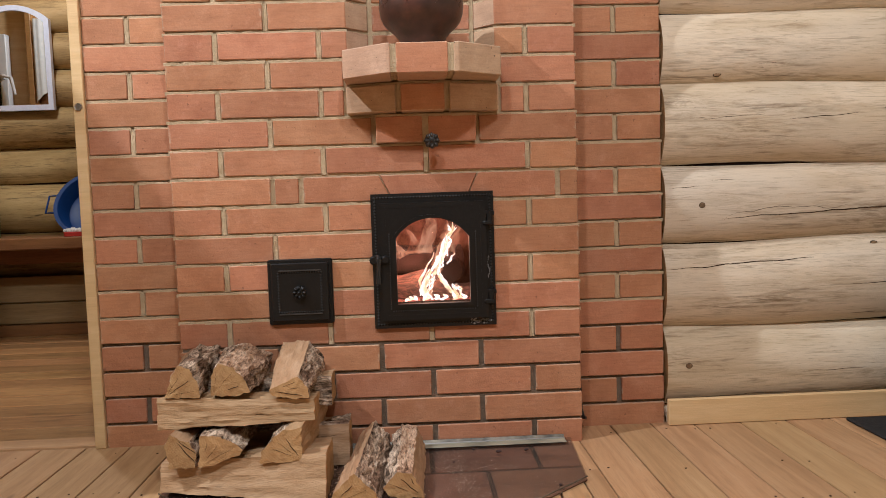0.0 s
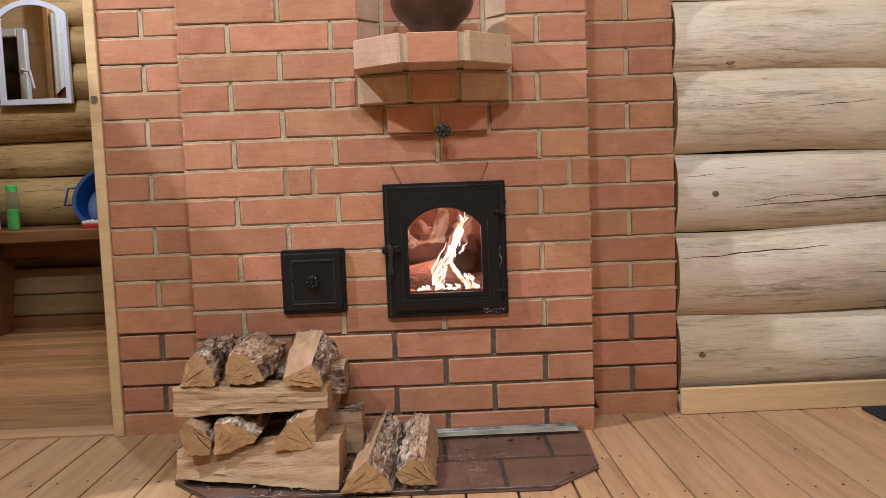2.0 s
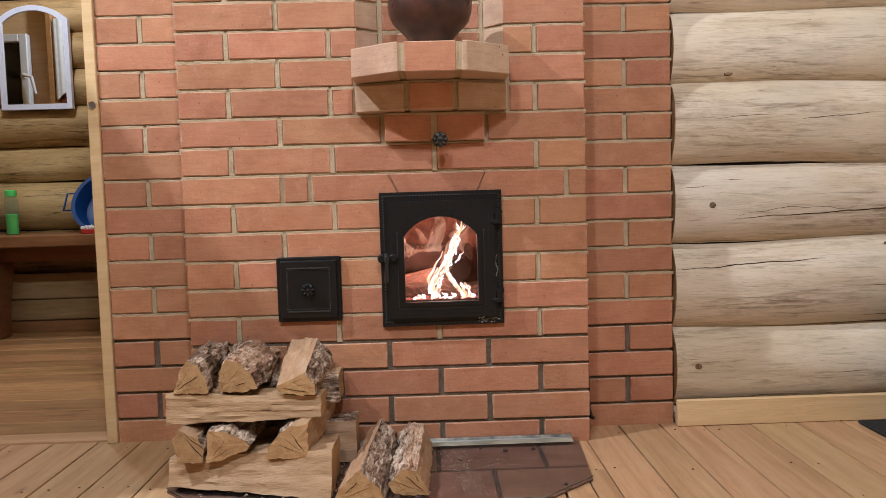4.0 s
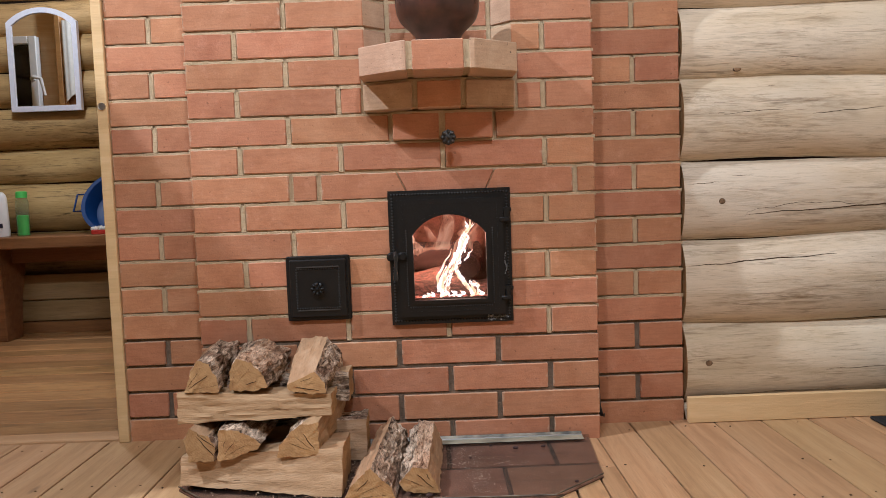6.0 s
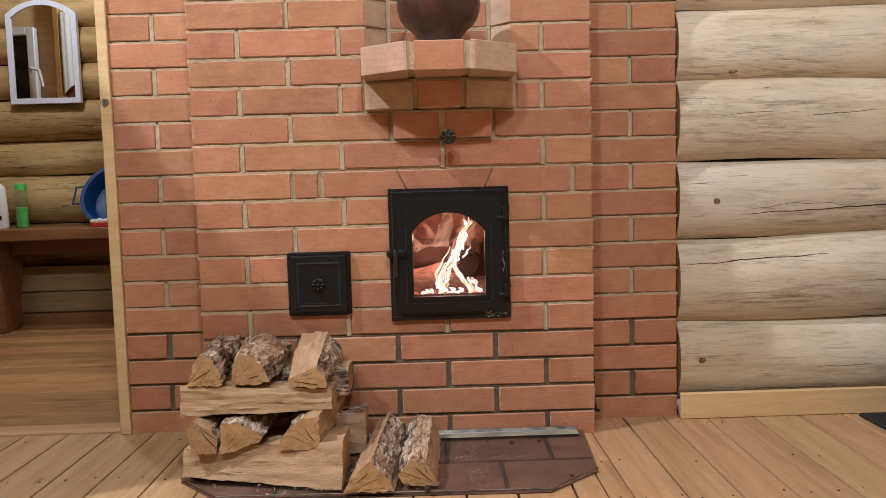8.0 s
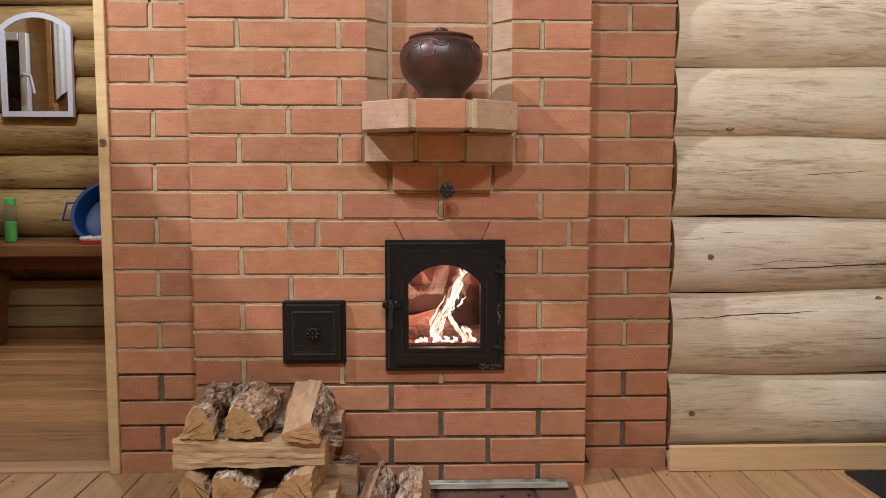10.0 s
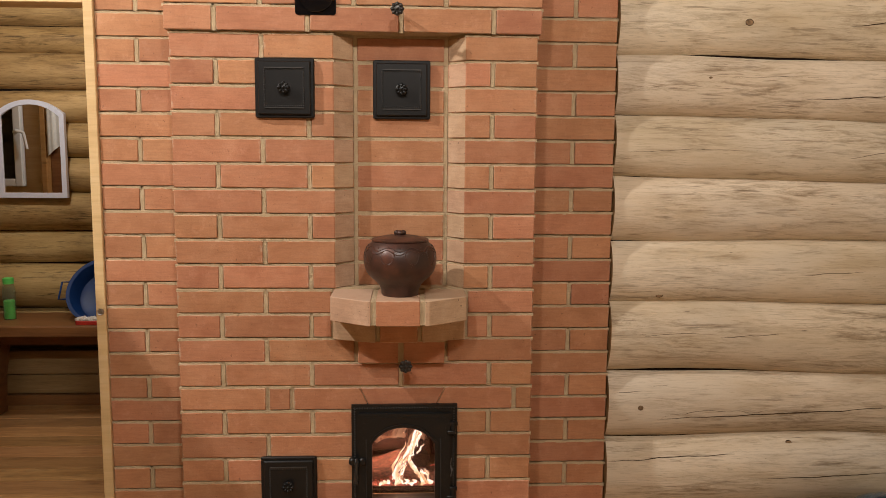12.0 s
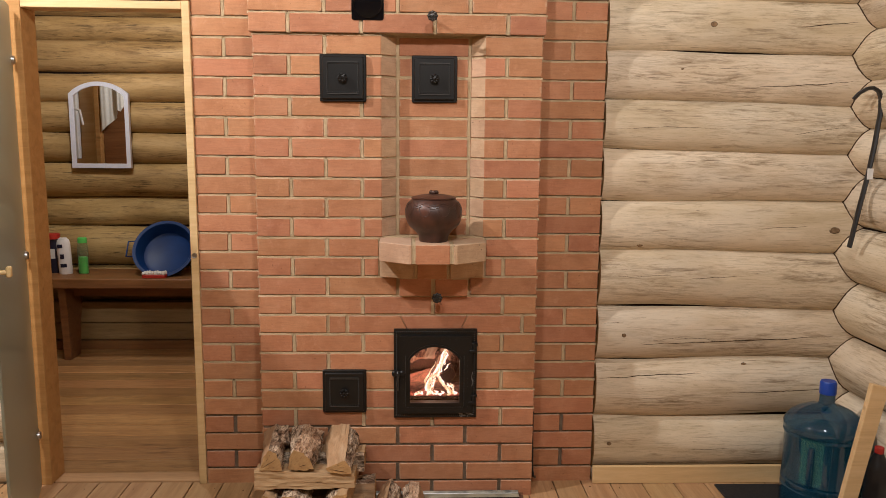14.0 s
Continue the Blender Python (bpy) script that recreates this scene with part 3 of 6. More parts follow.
nails = bmesh.new()
rnd = random.Random(8)
for x0 in JOINTS + EAST_JOINTS:
    for y in (-0.9, -0.35, 0.2, 0.75, 1.3, 1.62, 1.84, 2.13):
        for off in (0.026, 0.094):
            x = x0 + off + rnd.uniform(-0.008, 0.008)
            if -2.9 < x < 1.5 and not (-0.66 < x < 0.33 and y > 1.64) and rnd.random() < 0.6:
                r = rnd.uniform(0.0018, 0.0032)
                lathe([(0, 0.0005), (r, 0.0004), (r, -0.002)], 7, Matrix.Translation((x, y + rnd.uniform(-0.02, 0.02), 0)), nails)
solo("nail_heads", nails, CRACK, "dark sunken nail heads in the floorboards", "nails", kind="stuff")


# log walls: the wall beside the stove
def log_wall(name, label, seams, x0, x1, y, material, sweep, shift=0.0, parent=None, along="x", extra=0.0056, squash=1.0):
    wall = parent or thing(name, ((x0 + x1) / 2, y, 0) if along == "x" else (y, (x0 + x1) / 2, 0), label, "log wall", kind="structure")
    out = []
    for i, (a, b) in enumerate(zip(seams, seams[1:])):
        (al, ar), (bl, br) = (a, b) if isinstance(a, tuple) else ((a, a), (b, b))
        hl, hr = (bl - al) / 2, (br - ar) / 2
        half = (hl + hr) / 2
        ob = new("log", log_mesh(x1 - x0, half + extra, i + sweep, [material, ENDGRAIN], taper=(hr - hl) / half, squash=squash, bow=0.014))
        mid = ((al + bl) / 2 + (ar + br) / 2) / 2
        slope = math.atan2((ar + br - al - bl) / 2, x1 - x0)
        if along == "x":
            ob.matrix_basis = Matrix.Translation(((x0 + x1) / 2, y, mid)) @ Matrix.Rotation(-slope, 4, "Y")
        else:
            ob.matrix_basis = Matrix.Translation((y, (x0 + x1) / 2, mid)) @ Matrix.Rotation(radians(90), 4, "Z") @ Matrix.Rotation(-slope, 4, "Y")
        hang(ob, wall)
        out.append(ob)
    return wall, out


SEAMS = [(-0.16, -0.16), (0.040, 0.048), (0.262, 0.262), (0.503, 0.498), (0.723, 0.704), (0.949, 0.931), (1.142, 1.140), (1.342, 1.316), (1.528, 1.504), (1.708, 1.702), (1.905, 1.895), (2.10, 2.09), (2.30, 2.29), (2.50, 2.50), (2.70, 2.70), (2.88, 2.88), (3.07, 3.07)]
wall_logs, logs_north = log_wall("wall_north", "pale peeled pine log wall beside the brick stove", SEAMS, 0.639, 1.95, 2.245, LOG, 1, squash=0.63)
solo("wall_north_core", box(bmesh.new(), 0.632, 1.95, 2.228, 2.34, 0, CEIL), DARK, "dark packing between the wall logs", "wall", kind="structure")

# right wall logs, half a log out of step, run towards the camera
SEAMS_R = [-0.10, 0.15, 0.385, 0.605, 0.82, 1.035, 1.235, 1.42, 1.605, 1.80, 2.0, 2.2, 2.4, 2.62, 2.85, 3.07]
wall_east, logs_east = log_wall("wall_east", "pale peeled pine log wall meeting the stove wall", SEAMS_R, NEAR - 0.2, 2.30, RIGHT + 0.112, LOG, 21, along="y", extra=0.007)
solo("wall_east_core", box(bmesh.new(), RIGHT + 0.075, RIGHT + 0.2, NEAR, 2.3, 0, CEIL), DARK, "dark packing between the wall logs", "wall", kind="structure")

# walls behind and left, plain and unseen; dark logs keep bounced light low
log_wall("wall_south", "unseen log wall at the far end, dark to cut bounced light", [0.195 * k - 0.05 for k in range(17)], -3.2, 1.9, NEAR - 0.1, LOG_BACK, 41)
log_wall("wall_west", "unseen log wall across the room, dark to cut bounced light", [0.195 * k - 0.05 for k in range(17)], NEAR - 0.2, 4.6, LEFT - 0.45, LOG_BACK, 61, along="y")

# partition left of the doorway and above it
log_wall("wall_partition", "pale log partition beside the glass door", [0.195 * k - 0.05 for k in range(17)], -3.3, -1.585, 2.30, LOG, 81)
solo("wall_over_door", box(bmesh.new(), -1.59, -0.664, 2.20, 2.40, 1.90, CEIL), JAMB, "pine boarding over the doorway", "wall", kind="structure")

# far wall of the back room
SEAMS_B = [-0.15, 0.06, 0.30, 0.533, 0.791, 0.973, 1.189, 1.381, 1.571, 1.752, 1.948, 2.10, 2.28, 2.46, 2.66, 2.86, 3.07]
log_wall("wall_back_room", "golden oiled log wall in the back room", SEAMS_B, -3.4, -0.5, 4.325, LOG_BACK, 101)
solo("wall_back_core", box(bmesh.new(), -3.4, -0.5, 4.29, 4.42, 0, CEIL), DARK, "dark packing between the back wall logs", "wall", kind="structure")
solo("wall_back_east", box(bmesh.new(), -0.90, -0.78, 2.32, 4.3, 0, CEIL), JAMB, "pine side wall of the back room", "wall", kind="structure")
for z0, z1 in ((0.062, 0.168), (0.174, 0.306)):
    solo("skirting_board", box(bmesh.new(), -2.95, -0.91, 4.165, 4.190, z0, z1, 0.003), UNDER, "yellow pine boarding under the bench", "board", "boards under the bench", kind="structure")
solo("baseboard_back", box(bmesh.new(), -2.95, -0.91, 4.14, 4.19, 0, 0.058, 0.003), BENCH, "dark pine skirting at the back room floor", "skirting", kind="structure")

# baseboard beside the stove
solo("baseboard", box(bmesh.new(), 0.6325, 1.60, 2.150, 2.168, 0.0, 0.072, 0.002), TRIM, "pale pine skirting board below the logs", "skirting", kind="structure")

# ---- brick stove ----
A_JOINTS, B_JOINTS = (-0.410, -0.150, 0.108), (-0.537, -0.279, -0.018, 0.243)
JOINT = 0.0135


def spans(x0, x1, joints):
    cuts = [x0] + [j for j in joints if x0 + 0.02 < j < x1 - 0.02] + [x1]
    HEADS.update(round(j - JOINT / 2, 4) for j in cuts[1:-1])
    return [(a + (JOINT / 2 if i else 0), b - (JOINT / 2 if i < len(cuts) - 2 else 0)) for i, (a, b) in enumerate(zip(cuts, cuts[1:]))]


stove = thing("brick_stove", (-0.147, 2.2, 0), "red brick heating stove with black iron doors and a niche", "stove")
DOOR_X = (-0.150, 0.135)
NICHE = (-0.210, 0.166)
NBACK = 2.116
VENT = (-0.311, -0.200, 1.797, 1.905)

# mortar core, built round the firebox, the niche and the vent
BED = FACE + 0.0065
low_top = course(4)[0] + 0.005


def bed(x0, x1, y0, z0, z1, material=MORTAR):
    part("mortar", box(bmesh.new(), x0, x1, y0, 2.55, z0, z1), material, stove, "sandy mortar joints" if material is MORTAR else "dark grey mortar joints")


XA, XB = X0 + 0.004, X1 - 0.004
ZN0, ZN1 = course(14)[0], course(24)[0]
TOP_Y = FACE - 0.011
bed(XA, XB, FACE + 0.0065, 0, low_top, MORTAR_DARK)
bed(XA, DOOR_X[0] + 0.01, BED, low_top, ZN0)
bed(DOOR_X[1] - 0.01, XB, BED, low_top, ZN0)
bed(DOOR_X[0] + 0.01, DOOR_X[1] - 0.01, BED, low_top, course(5)[0] + 0.01)
bed(DOOR_X[0] + 0.01, DOOR_X[1] - 0.01, BED, 0.640, ZN0)
for plan in ([(XA, BED), (NICHE[0] - 0.003, BED), (-0.156, NBACK + 0.006), (-0.156, 2.55), (XA, 2.55)],
             [(XB, BED), (NICHE[1] + 0.003, BED), (0.117, NBACK + 0.006), (0.117, 2.55), (XB, 2.55)]):
    part("mortar", prism(plan, ZN0, ZN1), MORTAR, stove, "sandy mortar joints")
bed(-0.156, 0.117, NBACK + 0.0025, ZN0, ZN1)
bed(X0 - 0.006, VENT[0], TOP_Y + 0.0095, ZN1, CEIL)
bed(VENT[1], X1 + 0.006, TOP_Y + 0.0095, ZN1, CEIL)
bed(VENT[0], VENT[1], TOP_Y + 0.0095, ZN1, VENT[2])
bed(VENT[0], VENT[1], TOP_Y + 0.0095, VENT[3], CEIL)

# firebox behind the glass
fb = bmesh.new()
box(fb, DOOR_X[0] + 0.005, DOOR_X[0] + 0.02, FACE + 0.01, 2.44, 0.36, 0.66)
box(fb, DOOR_X[1] - 0.02, DOOR_X[1] - 0.005, FACE + 0.01, 2.44, 0.36, 0.66)
box(fb, DOOR_X[0], DOOR_X[1], FACE + 0.01, 2.44, 0.345, 0.366)
box(fb, DOOR_X[0], DOOR_X[1], FACE + 0.01, 2.44, 0.638, 0.655)
box(fb, DOOR_X[0], DOOR_X[1], 2.42, 2.46, 0.345, 0.66)
part("firebox", fb, SOOT, stove, "sooty firebrick chamber")

# courses of the front
for n in range(0, 42):
    z0, z1 = course(n)
    joints = B_JOINTS if n % 2 == 0 else A_JOINTS
    if n == 0:
        z0 = -0.004
    if n == 9:
        for a, b in ((X0, -0.4165), (-0.4045, -0.3455), (0.3255, X1)):
            lay(stove, a, b, FACE, z0, z1)
        for plan in ([(-0.3325, z0), (-0.110, z0), (-0.141, z1), (-0.3325, z1)], [(-0.107, z0), (0.080, z0), (0.111, z1), (-0.138, z1)], [(0.083, z0), (0.3125, z0), (0.3125, z1), (0.114, z1)]):
            ob = part("brick", prism(plan, FACE, FACE + 0.10, "y", 0.002), BRICK, stove)
    elif n in (5, 6, 7, 8):
        for a, b in spans(X0, DOOR_X[0], joints) + spans(DOOR_X[1], X1, joints):
            lay(stove, a, b, FACE, z0, z1)
    elif n in (11, 12, 13):
        for a, b in spans(X0, -0.222 if n > 11 else -0.155, joints) + spans(0.178 if n > 11 else 0.120, X1, joints):
            lay(stove, a, b, FACE, z0, z1)
    elif 14 <= n <= 23:
        left, right = spans(X0, NICHE[0], joints), spans(NICHE[1], X1, joints)
        for a, b in left[:-1] + right[1:]:
            lay(stove, a, b, FACE, z0, z1)
        a = left[-1][0]
        plan = [(a, FACE), (NICHE[0], FACE), (-0.1575, NBACK), (-0.1575, NBACK + 0.06), (a, NBACK + 0.06)]
        part("brick", prism(plan, z0, z1, "z", 0.0018, (1,)), (BRICK, BRICK_CUT), stove, "brick with a sawn splayed end")
        b = right[0][1]
        plan = [(b, NBACK + 0.06), (0.1185, NBACK + 0.06), (0.1185, NBACK), (NICHE[1], FACE), (b, FACE)]
        part("brick", prism(plan, z0, z1, "z", 0.0018, (2,)), (BRICK, BRICK_CUT), stove, "brick with a sawn splayed end")
        lay(stove, -0.1455, 0.1065, NBACK, z0, z1, 0.08)
        bead(stove, a, NICHE[0], FACE, z1)
        bead(stove, NICHE[1], right[0][1], FACE, z1)
        if len(right) > 1:
            head(stove, right[0][1], JOINT, FACE, z0, z1)
    elif n >= 24:
        for a, b in spans(X0 - 0.011, X1 + 0.010, joints):
            if n in (25, 26) and a < VENT[1] and b > VENT[0]:
                if n == 25:
                    if VENT[0] - a > 0.02:
                        lay(stove, a, VENT[0], TOP_Y, z0, z1)
                    if b - VENT[1] > 0.02:
                        lay(stove, VENT[1], b, TOP_Y, z0, z1)
                    continue
                if VENT[0] - a > 0.02:
                    lay(stove, a, VENT[0], TOP_Y, z0, z1)
                if b - VENT[1] > 0.02:
                    lay(stove, VENT[1], b, TOP_Y, z0, z1)
                continue
            lay(stove, a, b, TOP_Y, z0, z1)
    else:
        for a, b in spans(X0, X1, joints):
            lay(stove, a, b, FACE, z0, z1)

# shelf: sawn bricks in three stepped courses
z0, z1 = course(13)
z1 += 0.004
SB = FACE + 0.05
shelf_slab = [
    ("brick", [(-0.213, SB), (-0.213, 1.945), (-0.108, 1.868), (-0.098, 1.868), (-0.098, SB)], BRICK_CUT),
    ("brick", [(-0.084, SB), (-0.084, 1.868), (0.035, 1.868), (0.035, SB)], BRICK),
    ("brick", [(0.049, SB), (0.049, 1.868), (0.061, 1.868), (0.166, 1.945), (0.166, SB)], BRICK_CUT),
]
for nm, plan, m in shelf_slab:
    part(nm, prism(plan, z0, z1, "z", 0.002), m, stove, "sawn brick of the shelf")
part("shelf_mortar", prism([(-0.210, SB), (-0.210, 1.949), (-0.104, 1.8715), (0.057, 1.8715), (0.163, 1.949), (0.163, SB)], z0 + 0.003, z1 - 0.002), MORTAR, stove)
z0, z1 = course(12)
for plan in ([(-0.213, SB), (-0.213, 2.030), (-0.090, 1.985), (-0.090, SB)], [(-0.077, SB), (-0.077, 1.985), (0.030, 1.985), (0.030, SB)], [(0.043, SB), (0.043, 1.985), (0.168, 2.030), (0.168, SB)]):
    part("brick", prism(plan, z0, z1, "z", 0.002), BRICK if plan[1][0] == -0.077 else BRICK_CUT, stove, "sawn brick under the shelf")
part("shelf_mortar", prism([(-0.207, SB), (-0.207, 2.036), (-0.085, 1.991), (0.036, 1.991), (0.162, 2.036), (0.162, SB)], z0 + 0.003, z1 + 0.006), MORTAR, stove)
z0, z1 = course(11)
for a, b in ((-0.143, -0.025), (-0.011, 0.110)):
    lay(stove, a, b, 2.036, z0, z1, 0.1)
part("shelf_mortar", box(bmesh.new(), -0.138, 0.105, 2.039, SB, z0 + 0.003, z1 + 0.006), MORTAR, stove)


def rosette(x, y, z, radius, parent, name="knob", label="black rosette knob", mat=None, stem=0.02):
    """A flower-shaped iron knob whose base sits at y."""
    bm = bmesh.new()
    m = facing(x, y, z)
    lathe([(0.006, 0), (0.006, stem)], 10, m, bm)
    lathe([(0, stem - 0.004), (radius * 0.8, stem - 0.002), (radius * 0.9, stem + 0.002), (radius * 0.6, stem + 0.005), (0, stem + 0.006)], 24, m, bm)
    for k in range(8):
        a = k * math.tau / 8
        petal = m @ Matrix.Rotation(a, 4, "Z") @ Matrix.Translation((radius * 0.68, 0, stem + 0.003)) @ Matrix.Diagonal((radius * 0.34, radius * 0.25, 0.006, 1))
        bmesh.ops.create_uvsphere(bm, u_segments=8, v_segments=6, radius=1.0, matrix=petal)
    bmesh.ops.create_uvsphere(bm, u_segments=10, v_segments=6, radius=1.0, matrix=m @ Matrix.Translation((0, 0, stem + 0.006)) @ Matrix.Diagonal((radius * 0.24, radius * 0.24, 0.005, 1)))
    return part(name, bm, mat or IRON_WORN, parent, label, True)


def rounded_rect(x0, x1, z0, z1, r, k=4):
    pts = []
    for cx, cz, a0 in ((x1 - r, z0 + r, -90), (x1 - r, z1 - r, 0), (x0 + r, z1 - r, 90), (x0 + r, z0 + r, 180)):
        for i in range(k + 1):
            a = radians(a0 + 90 * i / k)
            pts.append((cx + r * math.cos(a), cz + r * math.sin(a)))
    return pts


def beads(bm, x0, x1, z0, z1, y, r=0.0026, pitch=0.0066):
    """A row of small iron beads from one end to the other."""
    count = max(2, int(max(abs(x1 - x0), abs(z1 - z0)) / pitch))
    for i in range(count + 1):
        u = i / count
        c = Vector((x0 + (x1 - x0) * u, y, z0 + (z1 - z0) * u))
        vs = [bm.verts.new(c + Vector(d) * r) for d in ((1, 0, 0), (0, 0, 1), (-1, 0, 0), (0, 0, -1), (0, -1.2, 0))]
        for a in range(4):
            bm.faces.new((vs[a], vs[(a + 1) % 4], vs[4]))


def soot_door(x0, x1, z0, z1, y, label):
    """A small square cleaning door with a raised panel, beaded border and rosette knob."""
    bm = bmesh.new()
    prism(rounded_rect(x0, x1, z0, z1, 0.006), y - 0.012, y + 0.006, "y", 0.0025, bm=bm)
    prism(rounded_rect(x0 + 0.009, x1 - 0.009, z0 + 0.009, z1 - 0.009, 0.004), y - 0.020, y - 0.010, "y", 0.003, bm=bm)
    i = 0.028
    yb = y - 0.0195
    rim = bmesh.new()
    for a in ((x0 + i, x1 - i, z1 - i, z1 - i), (x0 + i, x1 - i, z0 + i, z0 + i)):
        box(rim, a[0], a[1], yb - 0.0035, yb + 0.002, a[2] - 0.0016, a[2] + 0.0016)
    for x in (x0 + i, x1 - i):
        beads(rim, x, x, z0 + i + 0.006, z1 - i - 0.006, yb, 0.0038, 0.0066)
    for z in (z0 + i + 0.005, z1 - i - 0.005):
        beads(rim, x0 + i + 0.006, x1 - i - 0.006, z, z, yb, 0.0030, 0.0060)
    door = part("soot_door", bm, IRON, stove, label, True)
    part("beading", rim, IRON_HIGHLIGHT, door, "raised beading, highlights in its lighter iron colour")
    rosette((x0 + x1) / 2, y - 0.018, (z0 + z1) / 2, 0.018, door, stem=0.012, mat=IRON)
    return door


soot_door(-0.432, -0.268, 0.341, 0.508, FACE, "small square black iron soot door, shut")
soot_door(-0.427, -0.262, 1.501, 1.667, FACE, "small square black iron soot door, shut")
soot_door(-0.100, 0.066, 1.503, 1.671, NBACK, "small square black iron soot door in the niche")
rosette(-0.004, 2.036, 0.794, 0.020, stove, "damper_knob", "dark rosette damper knob", stem=0.03)
rosette(-0.028, TOP_Y + 0.002, 1.792, 0.019, stove, "damper_knob", "dark rosette damper knob", stem=0.07)

# vent: black pipe in a square recess
bm = bmesh.new()
cx, cz, r = (VENT[0] + VENT[1]) / 2, 1.797 + 0.056, 0.052
box(bm, VENT[0], VENT[0] + 0.003, TOP_Y + 0.001, 2.2, VENT[2], VENT[3])
box(bm, VENT[1] - 0.003, VENT[1], TOP_Y + 0.001, 2.2, VENT[2], VENT[3])
box(bm, VENT[0], VENT[1], TOP_Y + 0.001, 2.2, VENT[2], VENT[2] + 0.003)
box(bm, VENT[0], VENT[1], TOP_Y + 0.001, 2.2, VENT[3] - 0.003, VENT[3])
box(bm, VENT[0], VENT[1], 2.19, 2.2, VENT[2], VENT[3])
vent = part("vent_recess", bm, FOIL, stove, "black square vent recess")
part("vent_plate", prism(rounded_rect(VENT[0] - 0.001, VENT[1] + 0.001, 1.784, VENT[3], 0.008), TOP_Y - 0.004, TOP_Y + 0.003, "y", 0.0015), FOIL, vent, "glossy black square plate")
part("vent_pipe", lathe([(r, 0.0), (r, 0.004), (r - 0.0012, 0.005), (r - 0.0025, 0.004), (r - 0.003, 0.0005)], 40, facing(cx, TOP_Y - 0.004, cz - 0.010)), FOIL, vent, "round pipe rim", True)
part("vent_cap", lathe([(r - 0.003, 0.0005), (r * 0.6, 0.0022), (0, 0.003)], 40, facing(cx, TOP_Y - 0.004, cz - 0.010)), FOIL, vent, "glossy black round cap", True)

# ---- fire door ----
fx0, fx1, fz0, fz1 = -0.164, 0.149, 0.321, 0.666
gx0, gx1, gz0, gz1, gtop = -0.102, 0.082, 0.385, 0.552, 0.601


def arch(x0, x1, z0, zs, zt, k=16):
    """Outline of an opening with a flat arch."""
    half, rise = (x1 - x0) / 2, zt - zs
    rad = (half * half + rise * rise) / (2 * rise)
    mid, cz = (x0 + x1) / 2, zt - rad
    a = math.asin(half / rad)
    return [(x0, z0), (x1, z0)] + [(mid + rad * math.sin(a - 2 * a * i / k), cz + rad * math.cos(a - 2 * a * i / k)) for i in range(k + 1)]


def holed(outer, inner, y0, y1, bm):
    """A plate with an opening; outer and inner have the same number of points."""
    ring = []
    for y in (y0, y1):
        ring.append([[bm.verts.new((p[0], y, p[1])) for p in pts] for pts in (outer, inner)])
    n = len(outer)
    for i in range(n):
        j = (i + 1) % n
        bm.faces.new((ring[0][0][i], ring[0][0][j], ring[0][1][j], ring[0][1][i]))
        bm.faces.new((ring[1][0][i], ring[1][0][j], ring[1][1][j], ring[1][1][i]))
        bm.faces.new((ring[0][0][i], ring[0][0][j], ring[1][0][j], ring[1][0][i]))
        bm.faces.new((ring[0][1][i], ring[0][1][j], ring[1][1][j], ring[1][1][i]))


def spread(inner, x0, x1, z0, z1):
    """Points on a rectangle, one for each point of the arched outline."""
    k = len(inner) - 3
    pts = [(x0, z0), (x1, z0)]
    for i in range(k + 1):
        u = i / k
        if u < 0.2:
            pts.append((x1, inner[2][1] + (z1 - inner[2][1]) * u / 0.2))
        elif u > 0.8:
            pts.append((x0, inner[2][1] + (z1 - inner[2][1]) * (1 - u) / 0.2))
        else:
            pts.append((x1 + (x0 - x1) * (u - 0.2) / 0.6, z1))
    return pts


bm = bmesh.new()
ia = arch(gx0 - 0.004, gx1 + 0.004, gz0 - 0.004, gz1, gtop + 0.004, 20)
holed(spread(ia, fx0, fx1, fz0, fz1), ia, FACE - 0.012, FACE + 0.012, bm)
rim = bmesh.new()
for a in ((fx0 + 0.009, fx1 - 0.009, fz1 - 0.010, fz1 - 0.010), (fx0 + 0.009, fx1 - 0.009, fz0 + 0.010, fz0 + 0.010), (fx0 + 0.010, fx0 + 0.010, fz0 + 0.012, fz1 - 0.012), (fx1 - 0.010, fx1 - 0.010, fz0 + 0.012, fz1 - 0.012)):
    beads(rim, *a, FACE - 0.0115, 0.0038, 0.0076)
fire_door = part("fire_door", bm, IRON, stove, "black cast iron fire door with arched glass")
part("beading", rim, IRON_HIGHLIGHT, fire_door, "raised beading, highlights in its lighter iron colour")
bm = bmesh.new()
lx0, lx1, lz0, lz1 = fx0 + 0.022, fx1 - 0.021, fz0 + 0.022, fz1 - 0.024
holed(spread(ia, lx0, lx1, lz0, lz1), ia, FACE - 0.026, FACE - 0.010, bm)
ib = arch(gx0 - 0.001, gx1 + 0.001, gz0 - 0.001, gz1, gtop + 0.001, 20)
io = arch(gx0 - 0.010, gx1 + 0.010, gz0 - 0.010, gz1 + 0.002, gtop + 0.010, 20)
holed(io, ib, FACE - 0.030, FACE - 0.012, bm)
jo, ji = spread(ia, lx0 + 0.012, lx1 - 0.012, lz0 + 0.010, lz1 - 0.010), spread(ia, lx0 + 0.015, lx1 - 0.015, lz0 + 0.013, lz1 - 0.013)
rim = bmesh.new()
holed(jo, ji, FACE - 0.0268, FACE - 0.024, bm)
